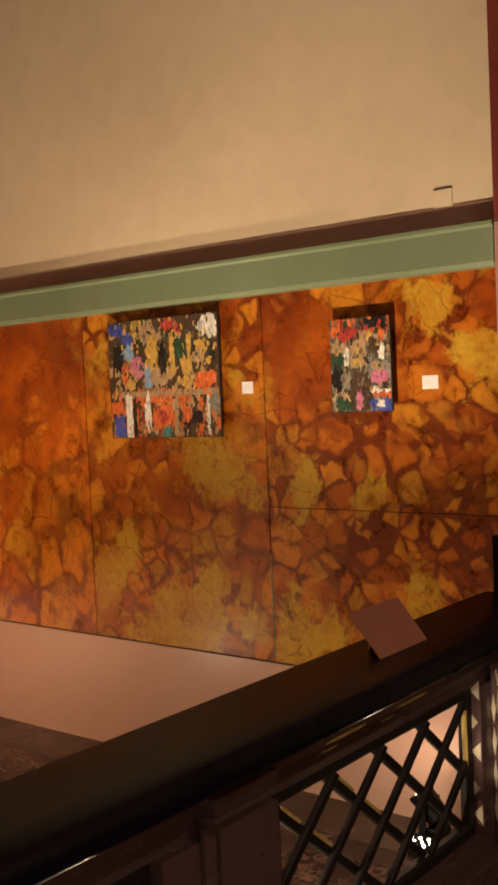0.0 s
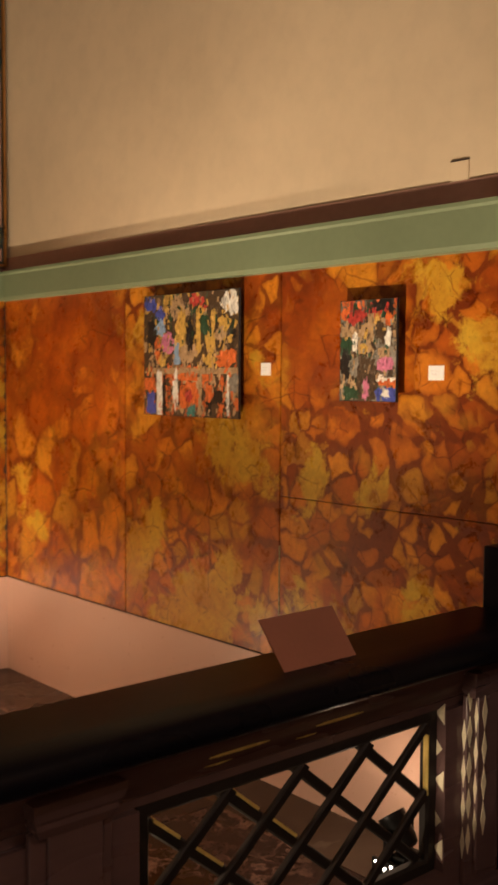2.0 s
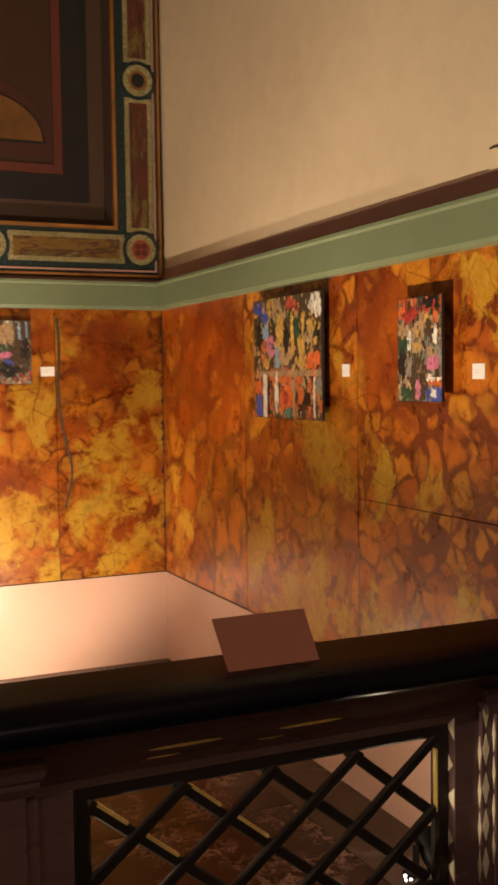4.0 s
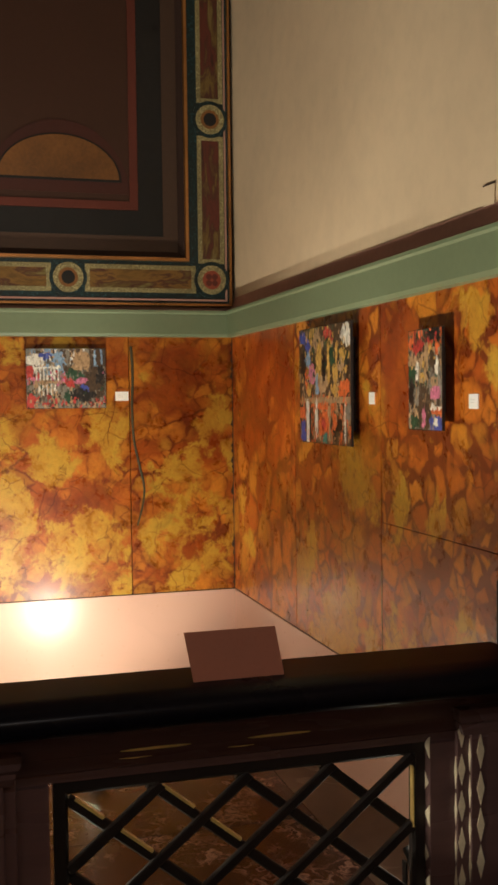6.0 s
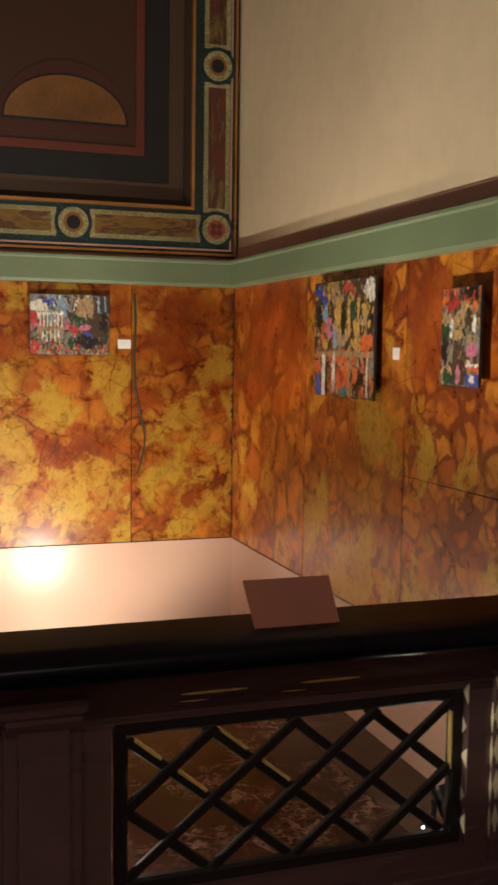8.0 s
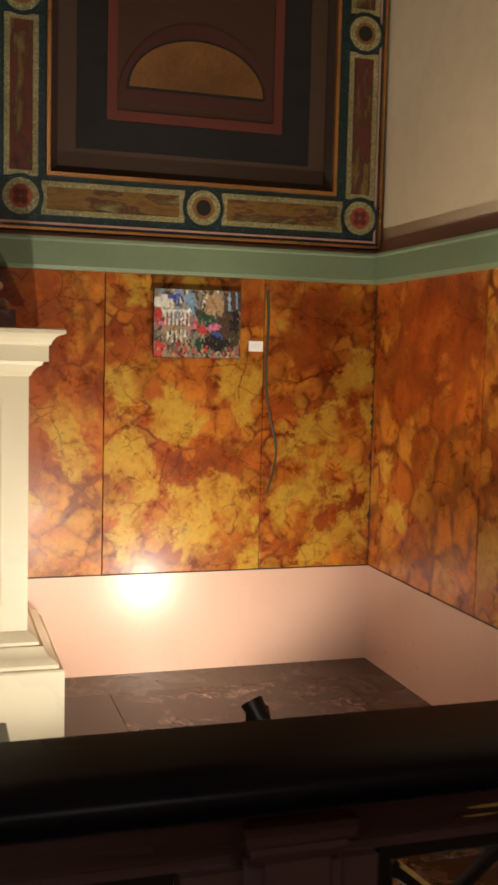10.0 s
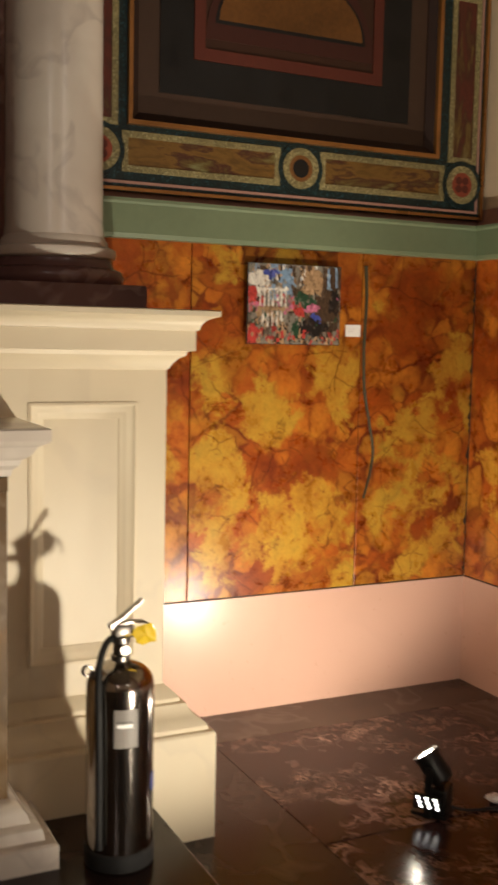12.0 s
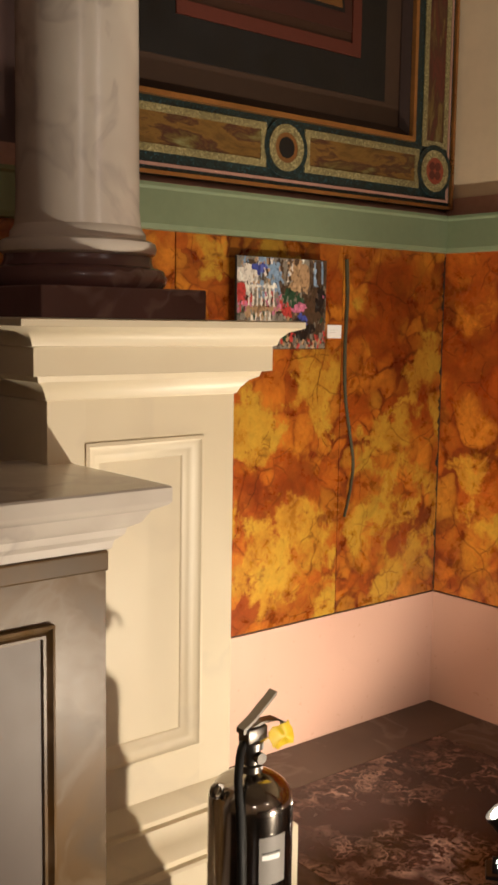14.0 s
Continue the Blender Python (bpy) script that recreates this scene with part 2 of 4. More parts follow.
ONYX_NORTH_MIXED = onyx("mottled_onyx_of_side_wall", "north",
                        [(-2.74, 1.31, 0.17), (-3.19, 0.84, 0.18), (-3.28, 0.70, 0.18), (-2.58, 1.17, 0.15), (-2.85, 0.64, 0.26), (-2.50, 0.66, 0.13), (-3.32, 1.72, 0.10), (-2.48, 1.50, 0.12), (-3.10, 0.56, 0.14)],
                        [(-2.89, 1.13, 0.10), (-2.53, 1.02, 0.08), (-2.53, 1.80, 0.15), (-3.05, 1.02, 0.07)], 6.0, 10.0, 0.52, 1.18, 0.35, 0.75)
ONYX_NORTH_CHIPS = onyx("broken_orange_onyx_of_side_wall", "north",
                        [(-2.23, 0.62, 0.20), (-2.31, 0.53, 0.17), (-1.80, 0.84, 0.11), (-1.78, 0.70, 0.10), (-1.58, 0.74, 0.11), (-2.24, 1.13, 0.12), (-2.33, 1.06, 0.08), (-1.50, 1.62, 0.16), (-1.98, 1.16, 0.09), (-1.69, 1.79, 0.14)],
                        [(-2.20, 1.62, 0.26), (-2.30, 1.78, 0.16), (-2.12, 0.72, 0.11), (-1.62, 0.90, 0.09), (-1.46, 1.80, 0.10), (-2.15, 1.36, 0.10)], 7.5, 11.5, 0.46, 1.16, 0.20, 0.85)
DADO = veined("pink_marble", (0.66, 0.42, 0.33), (0.61, 0.38, 0.295), (0.56, 0.35, 0.28), 0.29, 0.9, 0.03, 0.01, 0.15)
PLASTER = plain("cream_plaster", (0.76, 0.61, 0.42), 0.85, vary=0.12, scale=3.2, bump=0.5)
GREEN = plain("sage_paint", (0.19, 0.245, 0.145), 0.45, vary=0.12, scale=9, bump=0.15)
MAROON = plain("maroon_paint", (0.42, 0.235, 0.185), 0.55, vary=0.18, scale=9, bump=0.15)
RED = plain("red_paint", (0.20, 0.035, 0.025), 0.55, vary=0.2, scale=7, bump=0.2)
CREAM_STONE = veined("cream_marble", (0.80, 0.71, 0.53), (0.74, 0.64, 0.46), (0.55, 0.48, 0.38), 0.42, 1.6, 0.02, 0.04, 0.18)
WHITE_STONE = veined("white_marble", (0.74, 0.68, 0.60), (0.62, 0.55, 0.48), (0.42, 0.36, 0.33), 0.24, 2.4, 0.022, 0.03, 0.42)
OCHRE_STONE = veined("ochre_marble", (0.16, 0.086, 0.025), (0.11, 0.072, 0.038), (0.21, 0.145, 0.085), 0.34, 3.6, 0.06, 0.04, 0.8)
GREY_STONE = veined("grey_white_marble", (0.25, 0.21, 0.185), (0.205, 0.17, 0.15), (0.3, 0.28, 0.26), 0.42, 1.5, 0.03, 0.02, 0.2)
PURPLE_STONE = veined("plum_marble", (0.19, 0.10, 0.095), (0.13, 0.068, 0.068), (0.28, 0.18, 0.16), 0.25, 3.0, 0.02)
ROSSO = veined("red_veined_marble", (0.034, 0.014, 0.012), (0.016, 0.008, 0.008), (0.36, 0.22, 0.17), 0.20, 8.0, 0.045, 0.03, 0.75, True)
FLOOR_STONE = veined("brown_floor_marble", (0.032, 0.019, 0.015), (0.022, 0.013, 0.011), (0.09, 0.06, 0.048), 0.22, 2.0, 0.02, 0.03, 0.4)
BORDER_STONE = veined("grey_brown_marble", (0.088, 0.058, 0.042), (0.064, 0.042, 0.032), (0.16, 0.12, 0.10), 0.24, 2.0, 0.02, 0.03, 0.4)
for stone in (ROSSO, FLOOR_STONE, BORDER_STONE, OCHRE_STONE, GREY_STONE):
    stone.node_tree.nodes["Principled BSDF"].inputs["Specular IOR Level"].default_value = 0.22
RAIL_TOP = plain("black_polished_wood", (0.008, 0.007, 0.012), 0.30, vary=0.3, scale=10, bump=0.08)
RAIL_TOP.node_tree.nodes["Principled BSDF"].inputs["Specular IOR Level"].default_value = 0.10
RAIL_WOOD = plain("dark_brown_wood", (0.155, 0.088, 0.085), 0.28, vary=0.2, scale=14, bump=0.12, stretch=(1, 0.15, 1))
LATTICE = plain("dark_bronze_lattice", (0.014, 0.008, 0.006), 0.62, metal=0.0, vary=0.3, scale=20, bump=0.12)
CARD = plain("brown_card", (0.42, 0.17, 0.115), 0.7, vary=0.08, scale=20, bump=0.06)
WHITE = plain("white_label_card", (0.95, 0.94, 0.92), 0.6, vary=0.04, scale=20, bump=0.05)
FAINT = plain("faint_print", (0.55, 0.53, 0.50), 0.6, vary=0.1)
CANVAS_SIDE = plain("black_canvas_edge", (0.025, 0.02, 0.02), 0.7, vary=0.2, scale=30, bump=0.2)
STEEL = plain("polished_steel", (0.40, 0.37, 0.33), 0.12, metal=1.0, vary=0.06, scale=8, bump=0.02, stretch=(1, 1, 0.1))
DULL_STEEL = plain("dull_grey_steel", (0.22, 0.20, 0.18), 0.34, metal=1.0, vary=0.2, scale=20, bump=0.05)
CHROME = plain("chrome", (0.7, 0.68, 0.64), 0.12, metal=1.0, vary=0.05, bump=0.02)
RUBBER = plain("black_rubber", (0.005, 0.005, 0.0055), 0.7, vary=0.2, scale=30)
YELLOW = plain("yellow_tag", (0.80, 0.56, 0.02), 0.5, vary=0.08, scale=20)
PAPER = plain("grey_label_paper", (0.24, 0.22, 0.20), 0.45, vary=0.1, scale=20)
BLUE = plain("blue_sticker", (0.03, 0.06, 0.30), 0.4)
BLACK_METAL = plain("black_metal", (0.014, 0.014, 0.014), 0.35, metal=0.4, vary=0.2, scale=30)
LENS = glow("lit_lens", (1.0, 0.86, 0.66), 30)
LED = glow("lit_led", (1.0, 0.93, 0.82), 9)
BULB = glow("lit_bulb", (1.0, 0.72, 0.45), 12)
JOINT = plain("dark_joint", (0.03, 0.015, 0.01), 0.7)
def mosaic(name, color, tint, spread, grain=150.0):
    """Small glass tesserae: tiny cells of uneven tone with fine dark joints."""
    m, t, b = nodes_of(name)
    v = coords(t)
    cell = add(t, "ShaderNodeTexVoronoi", Scale=grain)
    t.links.new(v, cell.inputs["Vector"])
    hue = t.nodes.new("ShaderNodeSeparateColor")
    t.links.new(cell.outputs["Color"], hue.inputs[0])
    dark = tuple(c * (1 - spread) for c in color)
    c = ramp(t, hue.outputs[0], [(0.0, dark), (0.55, color), (0.85, tuple(min(1, c * (1 + spread)) for c in color)), (1.0, tint)])
    rim = add(t, "ShaderNodeTexVoronoi", Scale=grain)
    rim.feature = "DISTANCE_TO_EDGE"
    t.links.new(v, rim.inputs["Vector"])
    c = mixed(t, 1.0, c, ramp(t, rim.outputs["Distance"], [(0.0, (0.45,) * 3), (0.10, (1, 1, 1))]), "MULTIPLY")
    big = ramp(t, noise_of(t, v, 5, 4).outputs["Fac"], [(0.3, (0.7,) * 3), (0.65, (1, 1, 1))])
    t.links.new(mixed(t, 1.0, c, big, "MULTIPLY"), b.inputs["Base Color"])
    b.inputs["Roughness"].default_value = 0.38
    relief(t, b, hue.outputs[0], 0.25, 0.002)
    return m


TEAL = mosaic("teal_tesserae", (0.005, 0.022, 0.024), (0.03, 0.10, 0.13), 0.6)
BONE = mosaic("bone_tesserae", (0.33, 0.28, 0.125), (0.50, 0.46, 0.25), 0.35)
GILT = plain("gilt_or_glint_edge", (0.46, 0.22, 0.07), 0.32, metal=0.75, vary=0.25, scale=30)
TAUPE = plain("taupe_wall_paint", (0.058, 0.030, 0.018), 0.6, vary=0.15, scale=8)
INK = plain("black_green_paint", (0.006, 0.005, 0.005), 0.6, vary=0.6, scale=40, bump=0.2)
ARCH_RED = plain("dark_maroon_paint", (0.055, 0.012, 0.007), 0.6, vary=0.2, scale=12)
BRICK_RED = plain("oxide_red_paint", (0.11, 0.021, 0.011), 0.6, vary=0.2, scale=12)
DARK_FIELD = plain("umber_paint", (0.046, 0.015, 0.006), 0.6, vary=0.15, scale=8)
OLD_GOLD = plain("old_gold_paint", (0.21, 0.086, 0.019), 0.45, vary=0.45, scale=14)
CROSS_RED = plain("vermilion_paint", (0.28, 0.055, 0.025), 0.55, vary=0.2, scale=30)
DARK_WALL = plain("dark_plum_wall", (0.10, 0.055, 0.05), 0.6, vary=0.2, scale=6)
REVEAL = plain("umber_moulding_paint", (0.030, 0.013, 0.009), 0.6, vary=0.2, scale=10)
GREEN_CORD = plain("grey_green_cord", (0.055, 0.050, 0.024), 0.5, vary=0.2, scale=30)


def painted_figures():
    """Loose brushwork of olive, rust and ochre in the frame's long fields."""
    m, t, b = nodes_of("painted_figures")
    v = coords(t, (1, 0.32, 1.1))
    n = noise_of(t, warped(t, v, 7, 0.12), 11, 6, 0.64)
    c = ramp(t, n.outputs["Fac"], [(0.30, (0.03, 0.008, 0.006)), (0.42, (0.13, 0.065, 0.010)), (0.5, (0.19, 0.10, 0.018)), (0.56, (0.06, 0.015, 0.008)), (0.63, (0.13, 0.085, 0.02)), (0.72, (0.22, 0.22, 0.09))])
    t.links.new(c, b.inputs["Base Color"])
    b.inputs["Roughness"].default_value = 0.5
    relief(t, b, n.outputs["Fac"], 0.1, 0.002)
    return m


FIGURES = painted_figures()


def painted_trunks():
    """Upright dark red and brown brushwork in the frame's standing fields."""
    m, t, b = nodes_of("painted_trunks")
    n = noise_of(t, warped(t, coords(t, (1, 1, 0.28)), 8, 0.22), 13, 5, 0.6)
    c = ramp(t, n.outputs["Fac"], [(0.30, (0.03, 0.010, 0.008)), (0.44, (0.11, 0.022, 0.012)), (0.52, (0.06, 0.018, 0.010)), (0.60, (0.14, 0.085, 0.02)), (0.72, (0.20, 0.17, 0.07))])
    t.links.new(c, b.inputs["Base Color"])
    b.inputs["Roughness"].default_value = 0.5
    relief(t, b, n.outputs["Fac"], 0.1, 0.002)
    return m


TRUNKS = painted_trunks()


# ---- mesh helpers ----
def finish(bm, name, mat, parent=None, label=""):
    bmesh.ops.remove_doubles(bm, verts=bm.verts, dist=1e-6)
    bmesh.ops.recalc_face_normals(bm, faces=bm.faces)
    me = bpy.data.meshes.new(name)
    bm.to_mesh(me)
    bm.free()
    for one in mat if isinstance(mat, (list, tuple)) else (mat,):
        me.materials.append(one)
    ob = new(name, me)
    ob.parent = parent
    if label:
        tagged(ob, label)
    return ob


def part(name, bm, mat, parent, label=""):
    return finish(bm, name, mat, parent, label)


def thing(name, place, label, category, group="", turn=0):
    ob = new(name)
    ob.matrix_basis = pose(*place, 0, 0, turn)
    return tagged(ob, label, category, group)


def structure(ob, label=""):
    return tagged(ob, label, kind="structure")


def box(x0, x1, y0, y1, z0, z1, bevel=0.0, bm=None, segments=2):
    own = bmesh.new()
    vs = [own.verts.new((x, y, z)) for x in (x0, x1) for y in (y0, y1) for z in (z0, z1)]
    for f in ((0, 1, 3, 2), (4, 6, 7, 5), (0, 4, 5, 1), (2, 3, 7, 6), (0, 2, 6, 4), (1, 5, 7, 3)):
        own.faces.new([vs[i] for i in f])
    if bevel:
        bmesh.ops.bevel(own, geom=list(own.edges), offset=bevel, segments=segments, affect="EDGES", profile=0.5)
    if bm is None:
        return own
    me = bpy.data.meshes.new("tmp")
    own.to_mesh(me)
    bm.from_mesh(me)
    bpy.data.meshes.remove(me)
    own.free()
    return bm


def loft(loops, close_ends=True, bm=None, closed_loop=True):
    """Skin between loops of points with the same count."""
    bm = bm or bmesh.new()
    rows = [[bm.verts.new(p) for p in loop] for loop in loops]
    n = len(rows[0])
    for a, b in zip(rows, rows[1:]):
        for i in range(n if closed_loop else n - 1):
            j = (i + 1) % n
            bm.faces.new((a[i], a[j], b[j], b[i]))
    if close_ends:
        bm.faces.new(rows[0][::-1])
        bm.faces.new(rows[-1])
    return bm


def stacked(profile, x0, x1, y0, y1):
    """Mouldings round a rectangular plan: profile rows are (outward offset, height)."""
    return loft([[(x0 - o, y0 - o, z), (x1 + o, y0 - o, z), (x1 + o, y1 + o, z), (x0 - o, y1 + o, z)] for o, z in profile])


def framed(profile, u0, u1, v0, v1, at):
    """A mitred rectangular moulding: profile rows are (inset, height off the ground); at maps (u, v, w) to a place."""
    rings = [[at(u0 + i, v0 + i, w), at(u1 - i, v0 + i, w), at(u1 - i, v1 - i, w), at(u0 + i, v1 - i, w)] for i, w in profile]
    return loft(rings + [rings[0]], False)


def on_back(u, v, w):
    return (XA + w, u, v)


def along_y(profile, y0, y1):
    """A profile of (x, z) drawn out along y."""
    return loft([[(x, y, z) for x, z in profile] for y in (y0, y1)])


def along_x(profile, x0, x1):
    return loft([[(x, y, z) for y, z in profile] for x in (x0, x1)])


def lathe(profile, seg=32, centre=(0, 0), bm=None):
    bm = bm or bmesh.new()
    cx, cy = centre
    rows = [[(cx + r * math.cos(2 * math.pi * i / seg), cy + r * math.sin(2 * math.pi * i / seg), z) for i in range(seg)] for r, z in profile]
    return loft(rows, True, bm)


def smooth(ob, angle=35):
    for p in ob.data.polygons:
        p.use_smooth = True
    ob.data.set_sharp_from_angle(angle=radians(angle))
    return ob


def tube(points, radius, seg=10, bm=None):
    """A round bar through points, with smoothed course."""
    pts = [Vector(p) for p in points]
    fine = []
    for i in range(len(pts) - 1):
        a, b = pts[i], pts[i + 1]
        p, q = pts[max(i - 1, 0)], pts[min(i + 2, len(pts) - 1)]
        for k in range(6):
            s = k / 6
            fine.append(0.5 * ((2 * a) + (b - p) * s + (2 * p - 5 * a + 4 * b - q) * s * s + (3 * a - p - 3 * b + q) * s ** 3))
    fine.append(pts[-1])
    rows, side = [], None
    for i, c in enumerate(fine):
        d = (fine[min(i + 1, len(fine) - 1)] - fine[max(i - 1, 0)]).normalized()
        side = (side - d * side.dot(d)).normalized() if side else d.orthogonal().normalized()
        up = d.cross(side)
        r = radius(i / (len(fine) - 1)) if callable(radius) else radius
        rows.append([c + r * (math.cos(2 * math.pi * k / seg) * side + math.sin(2 * math.pi * k / seg) * up) for k in range(seg)])
    return loft(rows, True, bm)


def disc(at, cu, cv, w0, w1, ru, rv=None, seg=28, a0=0.0, a1=360.0, bm=None):
    """A flat round plate standing off a wall, or a part of one."""
    rv = rv or ru
    full = a1 - a0 >= 360
    n = seg if full else seg + 1
    pts = [(cu + ru * math.cos(radians(a0 + (a1 - a0) * i / seg)), cv + rv * math.sin(radians(a0 + (a1 - a0) * i / seg))) for i in range(n)]
    return loft([[at(u, v, w) for u, v in pts] for w in (w0, w1)], True, bm)


def ring(at, cu, cv, w0, w1, r0, r1, seg=28, bm=None):
    rows = [[at(cu + r * math.cos(2 * math.pi * i / seg), cv + r * math.sin(2 * math.pi * i / seg), w) for i in range(seg)] for r, w in ((r0, w0), (r0, w1), (r1, w1), (r1, w0))]
    return loft(rows + [rows[0]], False, bm)


# ---- setting ----
floor = structure(finish(box(-5.2, 4.2, -4.2, 3.6, -0.12, -0.004), "floor", FLOOR_STONE), "dark brown polished stone floor")
part("border", box(XA, -4.19, 1.36, YB, -0.05, 0.0), BORDER_STONE, floor, "grey-brown stone strip along the wall")
part("border", box(-4.19, -1.52, 1.36, 1.785, -0.05, 0.0), FLOOR_STONE, floor)
for x0, x1 in ((-4.187, -3.335), (-3.329, -2.43), (-2.424, -1.52)):
    part("inset", box(x0, x1, 1.788, YB - 0.27, -0.05, 0.0, 0.0015), ROSSO, floor, "dark red marble with pale veins")
part("border", box(-4.187, -1.52, YB - 0.267, YB, -0.05, 0.0), BORDER_STONE, floor)

ceiling = structure(finish(box(-5.2, 4.2, -4.2, 3.6, CEILING, CEILING + 0.15), "ceiling", plain("ceiling_plaster", (0.30, 0.24, 0.17), 0.85, vary=0.12, scale=4)), "plain cream plaster ceiling")

wall_west = structure(finish(box(-5.2, XA - 0.04, -4.2, 3.6, 0, CEILING), "wall_west", DARK_WALL), "back wall clad in orange marble")
wall_north = structure(finish(box(XA - 0.04, 4.2, YB + 0.02, 3.6, 0, CEILING), "wall_north", PLASTER), "cream plaster side wall over orange marble")
structure(finish(box(4.0, 4.2, -4.0, YB + 0.02, 0, CEILING), "wall_east", PLASTER), "plain cream plaster wall")
structure(finish(box(XA - 0.04, 4.2, -4.2, -4.0, 0, CEILING), "wall_south", PLASTER), "plain cream plaster wall")

# slabs of the back wall and of the side wall
for y0, y1, stone in ((1.054, 1.788, ONYX_WEST_RUST), (1.792, 2.560, ONYX_WEST_GOLD), (2.564, YB - 0.002, ONYX_WEST_CORNER)):
    part("slab", box(XA - 0.04, XA, y0, y1, Z_DADO + 0.006, Z_GOLD + 0.02, 0.002), stone, wall_west)
for x0, x1, z0, z1, stone in ((XA, -3.392, Z_DADO + 0.006, Z_GOLD + 0.02, ONYX_NORTH_RUST), (-3.388, -2.402, Z_DADO + 0.006, Z_GOLD + 0.02, ONYX_NORTH_MIXED),
                              (-2.398, X_END, Z_DADO + 0.006, 1.082, ONYX_NORTH_CHIPS), (-2.398, X_END, 1.084, Z_GOLD + 0.02, ONYX_NORTH_CHIPS)):
    part("slab", box(x0 + 0.001, x1, YB, YB + 0.02, z0, z1, 0.002), stone, wall_north)
part("joint_filler", box(-2.4025, -2.3975, YB - 0.001, YB + 0.01, Z_DADO + 0.006, 0.90), BONE, wall_north, "pale worn joint")
part("dado", box(XA - 0.04, XA + 0.002, 1.054, YB, 0, Z_DADO), DADO, wall_west, "polished pink marble dado")
part("dado", box(XA + 0.002, X_END, YB - 0.002, YB + 0.02, 0, Z_DADO), DADO, wall_north, "polished pink marble dado")
part("joint", box(XA - 0.04, XA - 0.003, 1.054, YB, Z_DADO, Z_DADO + 0.006), JOINT, wall_west)
part("joint", box(XA, X_END, YB + 0.003, YB + 0.02, Z_DADO, Z_DADO + 0.006), JOINT, wall_north)

# ragged dark strip: the slab's uneven edge with its corner shadow put in
edge_rng = random.Random(11)
rows = []
for i in range(95):
    z, reach = Z_DADO + 0.01 + i * 0.0148, 0.003 + 0.014 * edge_rng.random() ** 3
    rows.append([(XA - 0.001, YB - 0.001, z), (XA - 0.001, YB - reach, z), (XA + 0.002, YB - reach * 0.9, z), (XA + 0.003, YB - 0.001, z)])
part("uneven_edge_and_shadow", loft(rows), JOINT, wall_west, "dark strip for the corner slab's uneven edge and its shadow")

# sage-green fascia with its ledge, then a maroon strip
band = [(0.0, Z_GOLD), (0.030, Z_GOLD + 0.004), (0.036, Z_GOLD + 0.02), (0.036, Z_BAND - 0.02), (0.044, Z_BAND - 0.012), (0.044, Z_BAND), (0.0, Z_BAND)]
structure(finish(along_y([(XA - 0.04 + (0 if o == 0 else o + 0.04), z) for o, z in band], 1.054, YB), "trim_1", GREEN), "sage-green painted fascia")
structure(finish(along_x([(YB + 0.02 - (0 if o == 0 else o + 0.02), z) for o, z in band], XA, X_END), "trim_2", GREEN), "sage-green painted fascia")
strip = [(0.0, Z_BAND), (0.03, Z_BAND + 0.002), (0.02, Z_BAND + 0.03), (0.006, Z_BAND + 0.075), (0.0, Z_BAND + 0.075)]
structure(finish(along_x([(YB + 0.02 - o, z) for o, z in strip], XA, X_END), "trim_3", MAROON), "maroon painted strip above the fascia")
structure(finish(along_y([(XA - 0.04 + o * 1.4, z) for o, z in strip], 1.054, YB), "trim_4", MAROON), "maroon painted strip above the fascia")

# end pilaster of the side wall
pil = structure(finish(box(X_END, X_END + 0.42, YB - 0.03, YB + 0.02, Z_BAND - 0.0, CEILING, 0.004), "pilaster", RED), "dark red painted pilaster")
part("lower_shaft", box(X_END, X_END + 0.42, YB - 0.03, YB + 0.02, 1.03, Z_BAND - 0.003, 0.004), MAROON, pil)
part("plinth", box(X_END - 0.03, X_END + 0.45, YB - 0.06, YB + 0.02, 0.0, 1.027, 0.006), RAIL_TOP, pil, "black wooden plinth")

# dark pilaster behind the column
back_pil = structure(finish(box(XA - 0.04, XA + 0.10, 0.30, 1.05, 0, CEILING, 0.004), "back_pilaster", PURPLE_STONE), "dark plum marble pilaster behind the column")

# step before the pedestals
step = structure(finish(box(-3.57, -2.25, -2.2, 1.288, -0.002, 0.15, 0.006), "step", FLOOR_STONE), "low brown stone step")


